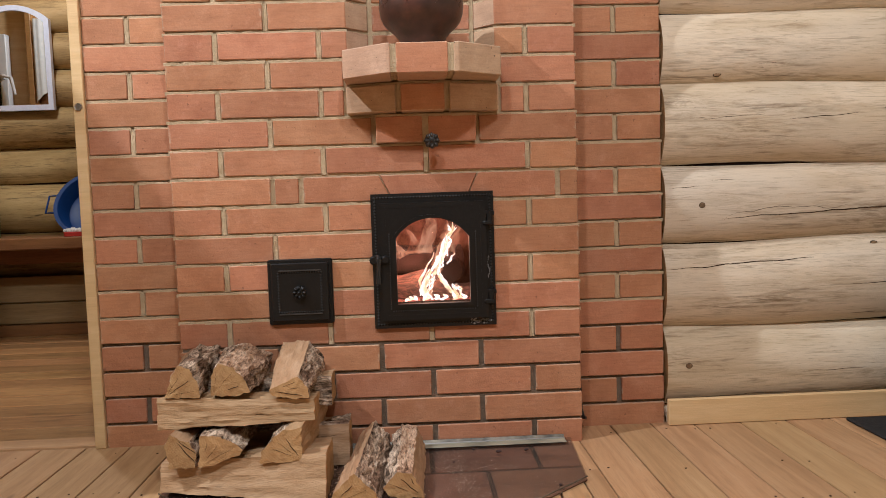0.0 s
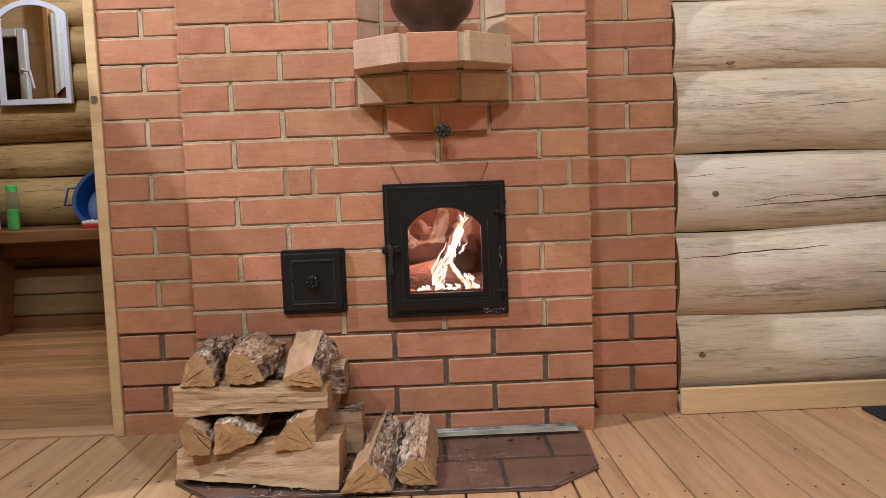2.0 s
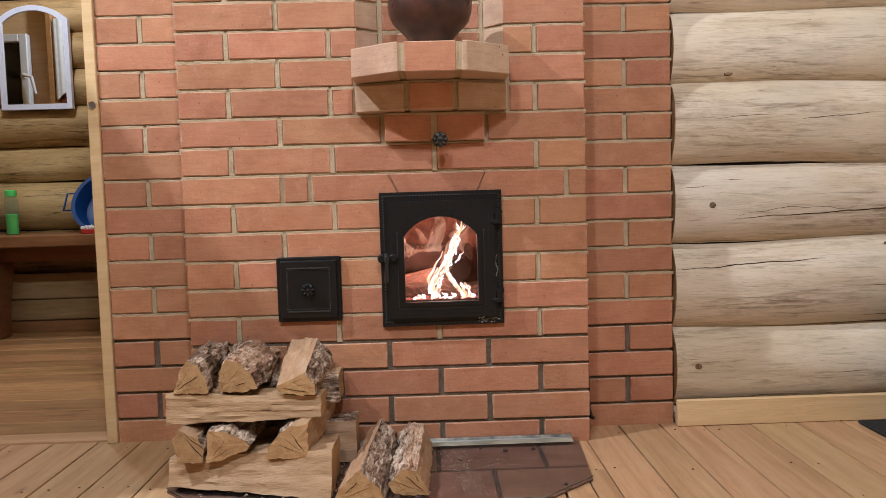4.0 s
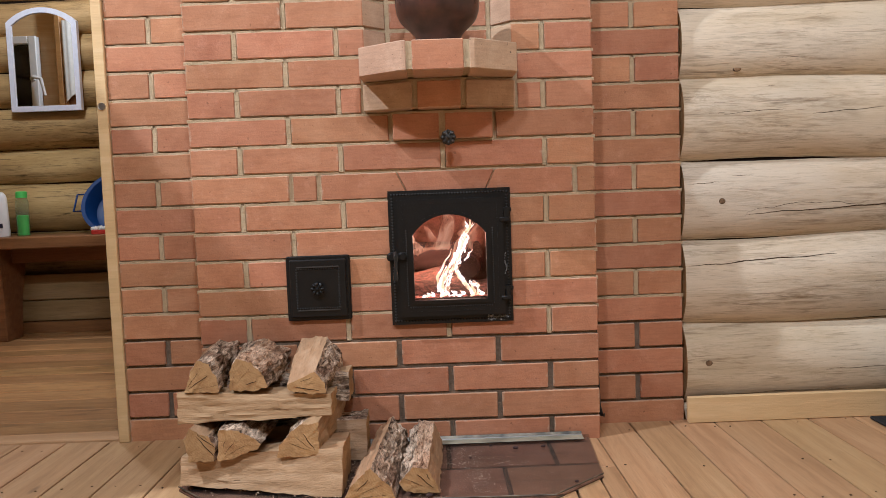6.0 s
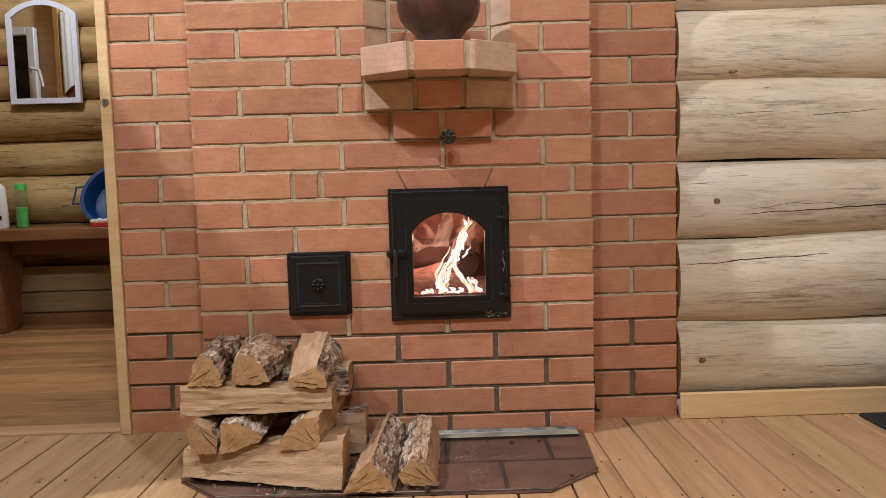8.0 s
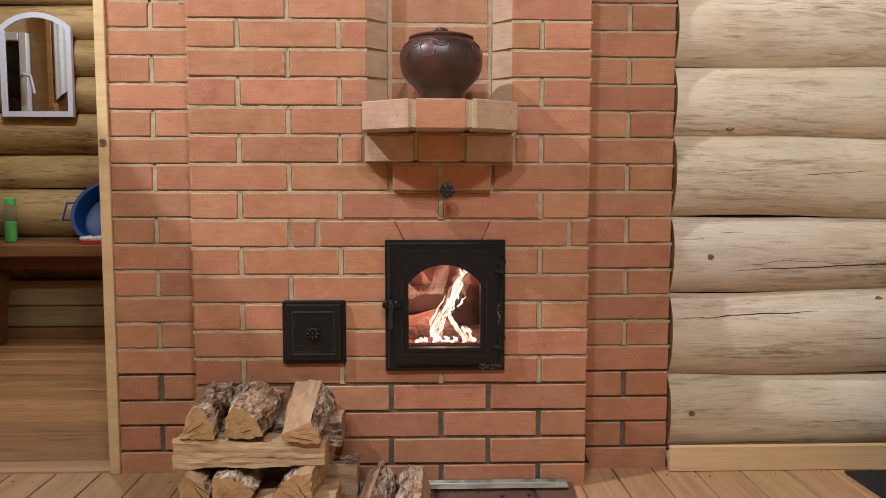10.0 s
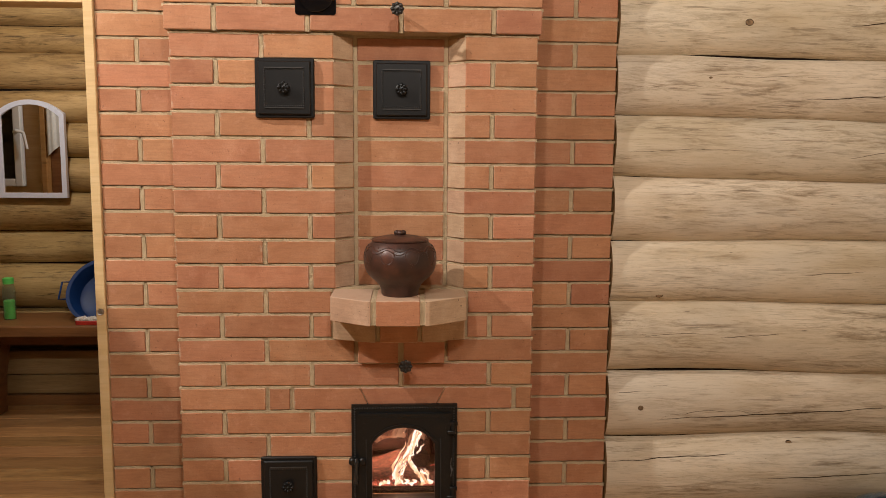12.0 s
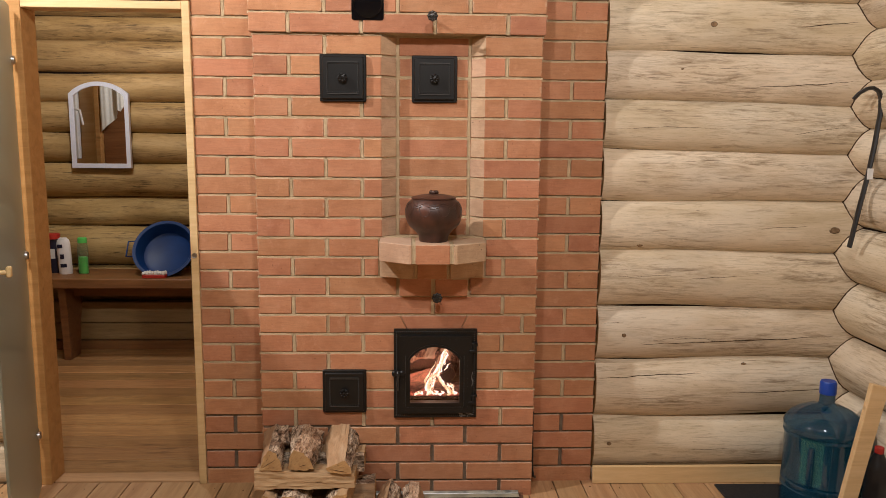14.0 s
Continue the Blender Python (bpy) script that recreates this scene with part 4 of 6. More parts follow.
for a in ((gx0 - 0.018, gx0 - 0.018, gz0 - 0.012, gz1 + 0.012), (gx1 + 0.018, gx1 + 0.018, gz0 - 0.012, gz1 + 0.012), (gx0 - 0.012, gx1 + 0.012, gz0 - 0.018, gz0 - 0.018)):
    beads(rim, *a, FACE - 0.0258, 0.0026, 0.0060)
bmesh.ops.bevel(bm, geom=[e for e in bm.edges if len(e.link_faces) == 2 and e.calc_face_angle(0) > 1.0], offset=0.0022, segments=2, affect="EDGES", profile=0.5)
leaf = part("door_leaf", bm, IRON, fire_door)
part("beading", rim, IRON_HIGHLIGHT, fire_door, "raised beading, highlights in its lighter iron colour")
part("glass_pane", prism(arch(gx0 - 0.003, gx1 + 0.003, gz0 - 0.003, gz1, gtop + 0.003, 20), FACE - 0.016, FACE - 0.012, "y"), DOOR_GLASS, fire_door, "clear heat-proof glass pane")
bm = bmesh.new()
hx, hz = fx0 + 0.016, 0.499
tube([(hx - 0.015, FACE - 0.028, hz - 0.002), (hx + 0.020, FACE - 0.028, hz)], 0.0075, 12, bm)
for off in (-0.012, 0.017):
    lathe([(0.0105, 0), (0.0115, 0.006), (0.0115, 0.020), (0.008, 0.024), (0, 0.024)], 14, facing(hx + off, FACE - 0.012, hz), bm)
part("handle_bracket", bm, IRON, fire_door, "black iron latch bracket", True)
bm = bmesh.new()
tube([(hx, FACE - 0.034, hz + 0.010), (hx + 0.001, FACE - 0.042, hz + 0.002), (hx + 0.001, FACE - 0.046, hz - 0.018), (hx, FACE - 0.047, hz - 0.040), (hx, FACE - 0.048, hz - 0.052), (hx, FACE - 0.048, hz - 0.058)], [0.0060, 0.0078, 0.0046, 0.0056, 0.0074, 0.0070], 14, bm)
part("handle", bm, IRON_GLOSS, fire_door, "polished black iron latch handle", True)
for z in (0.598, 0.397):
    bm = lathe([(0.0085, -0.016), (0.0085, 0.016)], 14, Matrix.Translation((fx1 - 0.012, FACE - 0.020, z)))
    box(bm, fx1 - 0.030, fx1 - 0.004, FACE - 0.030, FACE - 0.012, z - 0.019, z - 0.008, 0.002)
    box(bm, fx1 - 0.024, fx1 + 0.001, FACE - 0.026, FACE - 0.010, z + 0.006, z + 0.017, 0.002)
    part("hinge", bm, IRON, fire_door, "", True)
rnd = random.Random(5)
bm = bmesh.new()
for i in range(46):
    u = rnd.random()
    s = rnd.uniform(0.0008, 0.003)
    c = (0.085 + 0.047 * u + rnd.gauss(0, 0.003), 0.333 + rnd.gauss(0, 0.003))
    prism([(c[0] - s, c[1]), (c[0], c[1] - s * 0.7), (c[0] + s * 1.4, c[1]), (c[0], c[1] + s * 0.8)], FACE - 0.0135, FACE - 0.010, "y", bm=bm)
part("ash_smear", bm, ASH, fire_door, "pale ash smeared on the iron rim")
bm = bmesh.new()
for i in range(40):
    s = rnd.uniform(0.0005, 0.0015)
    z = 0.445 + 0.055 * rnd.random()
    c = (fx1 - 0.017 + 0.003 * math.sin(z * 140) + rnd.gauss(0, 0.0008), z)
    prism([(c[0] - s, c[1]), (c[0], c[1] - s * 2), (c[0] + s, c[1]), (c[0], c[1] + s * 2)], FACE - 0.0128, FACE - 0.0110, "y", bm=bm)
part("ash_streak", bm, ASH, fire_door, "pale ash streak on the iron rim")

# ---- burning fire ----
fire = thing("burning_fire", (0, 2.25, 0.366), "bright yellow flames over charred glowing logs", "fire")
for (x, y, z, length, rad, yaw, m, seed) in ((-0.045, 2.235, 0.407, 0.19, 0.036, 28, EMBER, 3), (0.03, 2.215, 0.396, 0.16, 0.026, -20, EMBER, 5), (-0.03, 2.31, 0.472, 0.22, 0.045, 12, CHAR, 9), (0.052, 2.25, 0.454, 0.16, 0.032, 84, CHAR, 12)):
    ob = new("burning_log", log_mesh(length, rad, seed, [m], steps=14, segs=14))
    ob.matrix_basis = Matrix.Translation((x, y, z)) @ Matrix.Rotation(radians(yaw), 4, "Z")
    hang(ob, fire)

# bed of embers behind a sooty sill
part("sill", box(bmesh.new(), DOOR_X[0] + 0.0205, DOOR_X[1] - 0.0205, 2.105, 2.140, 0.3665, 0.3765, 0.002), DARK, fire, "sooty firebrick sill")
bm = bmesh.new()
rnd = random.Random(44)
for k in range(70):
    x, y = rnd.uniform(-0.118, 0.104), 2.146 + 0.16 * rnd.random() ** 1.6
    r = rnd.uniform(0.006, 0.012)
    bmesh.ops.create_icosphere(bm, subdivisions=1, radius=r, matrix=Matrix.Translation((x, y, 0.3735)) @ Matrix.Rotation(rnd.uniform(0, 3), 4, "Z") @ Matrix.Diagonal((1.5, 0.9, 0.6, 1)))
tagged(part("ember_bed", bm, COALS, fire, "bed of red glowing coals"), kind="stuff")


def tongue(points, widths, material, seed, ragged=0.5):
    """One lick of flame: an uneven strip that narrows to a tip."""
    bm = bmesh.new()
    pts, rs = [], []
    steps = 30
    for i in range(steps + 1):
        u = i / steps * (len(points) - 1)
        k = min(int(u), len(points) - 2)
        f = u - k
        p = Vector(points[k]).lerp(Vector(points[k + 1]), f)
        p += Vector((noise.noise(Vector((i * 0.13, seed, 0))) * 0.008, 0, noise.noise(Vector((i * 0.13, seed, 4))) * 0.004))
        pts.append(p)
        w = widths[k] + (widths[k + 1] - widths[k]) * f
        rs.append(max(0.0004, w * (1 + ragged * noise.noise(Vector((i * 0.15, seed * 3, 2))))))
    tube(pts, rs, 12, bm)
    return part("flame", bm, material, fire, "", True)


def along(points, u):
    u = min(max(u, 0.0), 1.0) * (len(points) - 1)
    k = min(int(u), len(points) - 2)
    return Vector(points[k]).lerp(Vector(points[k + 1]), u - k)


def lick(points, widths, seed):
    """A lick of flame made of thin strands that follow one line."""
    rnd = random.Random(seed * 17)
    tongue(points, [w * 0.30 for w in widths], FLAME, seed, 0.9)
    for k in range(13):
        a = rnd.uniform(0.0, 0.75)
        b = min(1.0, a + rnd.uniform(0.2, 0.5))
        w = sum(widths) / len(widths)
        off = Vector((rnd.gauss(0, w * 0.55), rnd.uniform(-0.004, 0.012), rnd.gauss(0, w * 0.3)))
        drift = Vector((rnd.gauss(0, w * 0.45), 0, abs(rnd.gauss(0, w * 0.6))))
        pts = [tuple(along(points, a + (b - a) * f) + off + drift * f) for f in (0, 0.35, 0.7, 1.0)]
        pts = [(x, y, min(z, 0.600)) for x, y, z in pts]
        g = rnd.uniform(0.12, 0.38) * w
        tongue(pts, [g, g * 1.3, g * 0.8, 0.0004], FLAME if k % 3 else FLAME_SOFT, seed + k * 0.37, 0.8)


lick([(-0.034, 2.155, 0.372), (-0.036, 2.160, 0.41), (-0.014, 2.165, 0.448), (0.012, 2.175, 0.49), (0.024, 2.185, 0.535), (0.052, 2.195, 0.562), (0.050, 2.195, 0.596)], [0.018, 0.018, 0.014, 0.014, 0.013, 0.011, 0.001], 1)
lick([(0.056, 2.155, 0.372), (0.044, 2.160, 0.395), (0.022, 2.165, 0.420), (0.010, 2.170, 0.46), (0.020, 2.175, 0.50)], [0.014, 0.013, 0.011, 0.012, 0.003], 2)
lick([(-0.012, 2.150, 0.372), (-0.022, 2.155, 0.40), (-0.008, 2.165, 0.44)], [0.014, 0.008, 0.001], 3)
lick([(0.062, 2.165, 0.374), (0.070, 2.170, 0.402), (0.050, 2.175, 0.412)], [0.009, 0.006, 0.001], 4)
lick([(0.030, 2.175, 0.476), (0.048, 2.175, 0.470), (0.060, 2.175, 0.478)], [0.003, 0.004, 0.001], 7)
def veil(points, widths, seed):
    """A broad thin sheet of flame with a wavering outline, seen through."""
    bm = bmesh.new()
    steps, across = 26, 8
    rows = []
    for i in range(steps + 1):
        u = i / steps
        p = along(points, u)
        k = min(int(u * (len(widths) - 1)), len(widths) - 2)
        w = widths[k] + (widths[k + 1] - widths[k]) * (u * (len(widths) - 1) - k)
        row = []
        for j in range(across + 1):
            v = 2 * j / across - 1
            side = w * (1 + 0.5 * noise.noise(Vector((u * 5, v * 0.8, seed))))
            row.append(bm.verts.new((p.x + v * side + 0.006 * noise.noise(Vector((u * 4, seed, 7))), p.y + 0.005 * (1 - v * v), min(0.618, p.z + 0.010 * noise.noise(Vector((v * 2.2, u * 3, seed + 5)))))))
        rows.append(row)
    for a, b in zip(rows, rows[1:]):
        for j in range(across):
            bm.faces.new((a[j], a[j + 1], b[j + 1], b[j]))
    return part("flame", bm, FLAME_SOFT, fire, "pale thin sheet of flame", True)


# pale flames running over the back log
veil([(-0.105, 2.215, 0.488), (-0.075, 2.22, 0.505), (-0.030, 2.22, 0.503), (-0.006, 2.22, 0.515)], [0.012, 0.020, 0.022, 0.010], 1)
veil([(-0.062, 2.225, 0.500), (-0.055, 2.225, 0.535), (-0.075, 2.225, 0.565)], [0.020, 0.012, 0.001], 2)
veil([(-0.030, 2.225, 0.500), (-0.018, 2.225, 0.540), (-0.004, 2.225, 0.585), (-0.022, 2.225, 0.612)], [0.022, 0.020, 0.016, 0.003], 3)
veil([(-0.092, 2.225, 0.498), (-0.100, 2.225, 0.520), (-0.112, 2.225, 0.535)], [0.012, 0.008, 0.001], 4)
veil([(0.045, 2.205, 0.500), (0.058, 2.205, 0.535), (0.068, 2.205, 0.575)], [0.012, 0.012, 0.001], 5)
# low flames along the embers
rnd = random.Random(78)
for k in range(7):
    x = -0.082 + 0.026 * k + rnd.uniform(-0.008, 0.008)
    h = rnd.uniform(0.012, 0.024)
    tongue([(x - 0.010, 2.152, 0.3735), (x, 2.152, 0.375), (x + rnd.uniform(0.004, 0.010), 2.153, 0.375 + h * 0.5), (x + rnd.uniform(-0.004, 0.012), 2.154, 0.375 + h)], [0.003, 0.0065, 0.0045, 0.0004], FLAME, 200 + k, 0.8)
rnd = random.Random(31)
for k in range(22):
    u = rnd.random()
    x = -0.03 + 0.075 * u + rnd.gauss(0, 0.012)
    z = 0.39 + 0.16 * u + rnd.gauss(0, 0.012)
    h = rnd.uniform(0.02, 0.05)
    tongue([(x, 2.157 + 0.01 * rnd.random(), z), (x + rnd.uniform(-0.004, 0.012), 2.165, z + h * 0.5), (x + rnd.uniform(-0.006, 0.02), 2.165, min(0.598, z + h))], [rnd.uniform(0.001, 0.003), rnd.uniform(0.0015, 0.004), 0.0004], FLAME if k % 2 else FLAME_SOFT, 50 + k, 0.9)
bulb("fire_glow", (-0.02, 2.16, 0.54), 3.6, 0.03, (1.0, 0.50, 0.30))

# ---- brick wall strips beside the stove ----
for name, x0, x1, joint, label in (("wall_brick_left", -0.912, -0.640, -0.795, "red brick wall strip between stove and doorway"), ("wall_brick_right", 0.355, 0.631, 0.504, "red brick wall strip between stove and logs")):
    wall = thing(name, ((x0 + x1) / 2, SIDE, 0), label, "brick wall", kind="structure")
    part("mortar", box(bmesh.new(), x0 + 0.004, x1 - 0.004, SIDE + 0.0095, 2.33, low_top, CEIL), MORTAR, wall)
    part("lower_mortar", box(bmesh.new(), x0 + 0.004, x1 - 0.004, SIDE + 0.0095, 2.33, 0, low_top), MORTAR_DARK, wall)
    for n in range(0, 42):
        z0, z1 = course(n)
        z0 = -0.004 if n == 0 else z0
        for a, b in spans(x0, x1, (joint,) if n % 2 else ()):
            lay(wall, a, b, SIDE, z0, z1)

for owner, vs, fs in BEADS.values():
    me = bpy.data.meshes.new("mesh")
    me.from_pydata(vs, [], fs)
    me.materials.append(MORTAR)
    hang(new("mortar_joint", me), owner)

# ---- clay pot on the shelf ----
PX, PY, PZ = -0.020, 1.974, course(13)[1] + 0.0045
pot = thing("clay_pot", (PX, PY, PZ), "dark brown lidded clay pot with carved scrolls", "pot")
PROFILE = [(0, 0), (0.050, 0), (0.052, 0.004), (0.054, 0.019), (0.059, 0.029), (0.069, 0.040), (0.082, 0.051), (0.0925, 0.063), (0.0990, 0.079), (0.1018, 0.097), (0.1000, 0.116), (0.0950, 0.131), (0.0860, 0.143), (0.077, 0.152), (0.073, 0.150)]


def pot_radius(z):
    for (r0, a), (r1, b) in zip(PROFILE[1:], PROFILE[2:]):
        if a <= z <= b and b > a:
            return r0 + (r1 - r0) * (z - a) / (b - a)
    return 0.07


here = Matrix.Translation((PX, PY, PZ))
part("body", lathe(PROFILE, 56, here), CLAY, pot, "", True)
lid = part("lid", lathe([(0, 0.150), (0.073, 0.150), (0.0795, 0.153), (0.080, 0.157), (0.074, 0.160), (0.047, 0.166), (0.020, 0.169), (0, 0.170)], 48, here), CLAY, pot, "flat dark clay lid", True)
bm = bmesh.new()
for k in range(3):
    a = k * math.tau / 3 + 0.5
    bmesh.ops.create_uvsphere(bm, u_segments=10, v_segments=7, radius=1, matrix=here @ Matrix.Translation((0.009 * math.cos(a), 0.007 * math.sin(a), 0.174)) @ Matrix.Diagonal((0.010, 0.009, 0.008, 1)))
part("lid_knob", bm, CLAY, lid, "", True)
bm = bmesh.new()


def on_pot(a, z, out=0.0006):
    r = pot_radius(z) + out
    return (PX + r * math.cos(a), PY + r * math.sin(a), PZ + z)


pts = [on_pot(k * math.tau / 216, 0.136 + 0.005 * math.sin(k * math.tau * 9 / 216), 0.0002) for k in range(217)]
tube(pts, 0.0016, 6, bm)
pts = [on_pot(k * math.tau / 216, 0.128 + 0.006 * math.sin(k * math.tau * 9 / 216 + 0.3), -0.0002) for k in range(217)]
tube(pts, 0.0012, 6, bm)
for k in range(9):
    a0 = (k + 0.25) * math.tau / 9
    bmesh.ops.create_icosphere(bm, subdivisions=1, radius=0.0024, matrix=Matrix.Translation(on_pot(a0 + 0.35, 0.139, 0.0)))
    for hand in (1, -1):
        pts = []
        for i in range(30):
            u = i / 29
            pts.append(on_pot(a0 + hand * (0.10 + 0.10 * math.sin(u * 5.2 + 0.4)), 0.128 - 0.042 * u + 0.006 * math.sin(u * 9.0), 0.0001))
        tube(pts, [0.0015 * (1 - 0.6 * i / 29) for i in range(30)], 6, bm)
part("relief", bm, CLAY, pot, "carved scroll relief")

# ---- firewood ----
def split_log(front, back, near, far, along, label, seed, barked=(), torn=()):
    """A split log lofted from one end's outline to the other's. along: the axis it lies on; the outlines are across it."""
    n0 = len(front)
    rnd = random.Random(int(seed) * 3 + 1)
    mid = [sum(p[k] for p in front + back) / (2 * n0) for k in (0, 1)]
    sides, sa, sb = [], [], []
    for i in range(n0):
        a, b = Vector(front[i]), Vector(front[(i + 1) % n0])
        c, d = Vector(back[i]), Vector(back[(i + 1) % n0])
        k = max(3, int((b - a).length / 0.005))
        for j in range(k):
            sa.append(a.lerp(b, j / k))
            sb.append(c.lerp(d, j / k))
            sides.append(i)
    steps, length = 34, far - near
    bm = bmesh.new()
    rings = []
    for s in range(steps + 1):
        u = s / steps
        ring = []
        for p, q, sd in zip(sa, sb, sides):
            w = p.lerp(q, u) - Vector(mid)
            rough = sd in barked or sd in torn
            amp = 0.011 * min(1.0, 0.25 + u * 5) if rough else 0.0050
            n1 = noise.noise(Vector((u * length * 13 + seed, p.x * 26, p.y * 26)))
            n2 = noise.noise(Vector((u * length * 45, p.x * 90 + seed, p.y * 90)))
            n3 = noise.noise(Vector((u * length * 4, p.x * 150 + seed, p.y * 150)))
            off = amp * n1 + amp * 0.8 * n2 + (0.003 if rough else 0.0026) * n3
            w = w * (1 + off / max(0.02, w.length))
            x = (u - 0.5) * length
            if s in (0, steps):
                x += 0.003 * noise.noise(Vector((p.x * 60, p.y * 60, seed)))
            ring.append(bm.verts.new((x, w.x, w.y)))
        rings.append(ring)
    n = len(sa)
    for a, b in zip(rings, rings[1:]):
        for k in range(n):
            j = (k + 1) % n
            f = bm.faces.new((a[k], a[j], b[j], b[k]))
            f.material_index = 1 if sides[k] in barked else 4 if sides[k] in torn else 0
    for r in (rings[0], rings[-1]):
        c = bm.verts.new(sum((v.co for v in r), Vector()) / n)
        for k in range(n):
            f = bm.faces.new((r[k], r[(k + 1) % n], c))
            f.material_index = 2
    # curled flakes that stand off the bark
    rough = [k for k in range(n) if sides[k] in barked or sides[k] in torn]
    for i in range(int(1.3 * len(rough))):
        k = rnd.choice(rough)
        s = rnd.randrange(2, steps)
        o = rings[s][k].co
        out = Vector((0, o.y, o.z)).normalized()
        run = (Vector((1, 0, 0)) + Vector((0, -out.z, out.y)) * rnd.gauss(0, 0.6)).normalized()
        side = out.cross(run).normalized()
        ln, wd, up = rnd.uniform(0.006, 0.022), rnd.uniform(0.0014, 0.0050), rnd.uniform(0.001, 0.0060)
        lift = (0.0, up * 0.35, up)
        strip = []
        for j in range(3):
            c = o + run * (ln * (j / 2 - 0.3)) + out * (lift[j] - 0.0008)
            strip.append((bm.verts.new(c - side * wd * (1 - 0.3 * j)), bm.verts.new(c + side * wd * (1 - 0.35 * j) + out * 0.001)))
        for p, q in zip(strip, strip[1:]):
            f = bm.faces.new((p[0], p[1], q[1], q[0]))
            f.material_index = 4 if sides[k] in torn else 1
    # drying cracks that spread from the heart across the near end
    if along == "y":
        bark_mid = sum((rings[0][k].co for k in rough), Vector()) / max(1, len(rough))
        heart = max(rings[0], key=lambda v: (v.co - bark_mid).length).co * 0.86
        for k in range(3):
            end = rings[0][rough[(2 * k + 1) * len(rough) // 6]].co if rough else rings[0][rnd.randrange(n)].co
            lo, hi = rnd.uniform(0.0, 0.45), rnd.uniform(0.7, 1.0)
            pts = []
            for u in (0, 0.2, 0.4, 0.6, 0.8, 1.0):
                c = heart.lerp(end, lo + (hi - lo) * u)
                pts.append(Vector((-0.5 * length - 0.0003, c.y + 0.0012 * math.sin(u * 9 + k), c.z)))
            g = rnd.choice((0.0003, 0.0004, 0.0010))
            tube(pts, [g * 0.3, g * 0.7, g, g, g * 0.8, g * 0.6], 5, bm, 3)
    else:
        for k in range(2):
            x, z = rnd.uniform(-0.4, 0.3) * length, rnd.uniform(-0.25, 0.3)
            run = rnd.uniform(0.04, 0.14)
            lane = [min(range(n), key=lambda i: (sa[i].x - min(p.x for p in sa)) * 3 + abs(sa[i].y - (mid[1] + z * 0.08)))]
            pts = []
            for j in range(6):
                xx = x + run * j / 5
                s = min(steps, max(0, int((xx / length + 0.5) * steps)))
                o = rings[s][lane[0]].co
                pts.append(Vector((xx, o.y + 0.0002, o.z + 0.001 * math.sin(j + k))))
            tube(pts, [0.0002, 0.0004, 0.0006, 0.0005, 0.0003, 0.0002], 5, bm, 3)
    if along == "y":
        # the outline's first number is world x, so the local y axis points back along it
        for v in bm.verts:
            v.co.y = -v.co.y
        m = Matrix.Translation((mid[0], (near + far) / 2, mid[1])) @ Matrix.Rotation(radians(90), 4, "Z")
    else:
        m = Matrix.Translation(((near + far) / 2, mid[0], mid[1]))
    ob = new("firewood_log", finish(bm, (SPLIT, BARK, ENDGRAIN, CRACK, TORN), True))
    ob.matrix_basis = m
    return tagged(ob, label, "firewood", "stacked firewood")


def moved(pts, dx=0.0, dz=0.0, grow=1.0):
    z0 = min(p[1] for p in pts)
    return [(x + dx, z0 + dz + (z - z0) * grow) for x, z in pts]


P0 = 0.0125
# foot of the stack, along the stove and turned a little out of line
A = [(1.772, P0 + 0.010), (1.870, P0), (1.875, 0.078), (1.788, 0.082)]
B = [(1.690, P0), (1.865, P0), (1.880, 0.096), (1.728, 0.108)]
split_log(A, B, -0.640, -0.266, "x", "thick pale split log at the foot of the stack", 1)
A = [(1.920, P0), (2.020, P0), (2.010, 0.088), (1.930, 0.092)]
split_log(A, moved(A, 0.0, 0, 1.25), -0.620, -0.232, "x", "brown split log at the back of the stack", 2, (2,))
# second layer, ends to the room
A = [(-0.612, 0.082), (-0.555, 0.083), (-0.549, 0.113), (-0.566, 0.138), (-0.603, 0.157), (-0.618, 0.131)]
split_log(A, moved(A), 1.748, 2.040, "y", "short wedge of split firewood with dark bark", 3, (1, 2))
A = [(-0.545, 0.083), (-0.512, 0.086), (-0.454, 0.109), (-0.445, 0.117), (-0.463, 0.132), (-0.495, 0.149), (-0.541, 0.152)]
split_log(A, moved(A), 1.746, 2.040, "y", "split firewood wedge with dark bark on top", 4, (3, 4, 5))
A = [(-0.412, 0.089), (-0.318, 0.090), (-0.318, 0.165), (-0.353, 0.162), (-0.381, 0.143), (-0.404, 0.117)]
split_log(A, moved(A, 0.022, 0.004, 1.06), 1.735, 2.035, "y", "large half log with a cracked end", 5, (3, 4))
# third layer, along the stove
A = [(1.786, 0.157), (1.870, 0.152), (1.880, 0.216), (1.796, 0.226)]
B = [(1.778, 0.166), (1.870, 0.164), (1.880, 0.208), (1.790, 0.213)]
split_log(A, B, -0.642, -0.294, "x", "straight pale split log across the stack", 6)
A = [(1.930, 0.160), (2.025, 0.160), (2.020, 0.226), (1.940, 0.230)]
split_log(A, moved(A), -0.600, -0.270, "x", "pale split log across the back of the stack", 7, (3,))
# top layer
A = [(-0.626, 0.227), (-0.546, 0.227), (-0.551, 0.259), (-0.568, 0.290), (-0.591, 0.301), (-0.607, 0.275)]
B = [(-0.650, 0.230), (-0.580, 0.228), (-0.556, 0.262), (-0.554, 0.298), (-0.608, 0.304), (-0.652, 0.272)]
split_log(A, B, 1.790, 2.035, "y", "wedge of firewood with grey flaking bark", 8, (1, 2, 3))
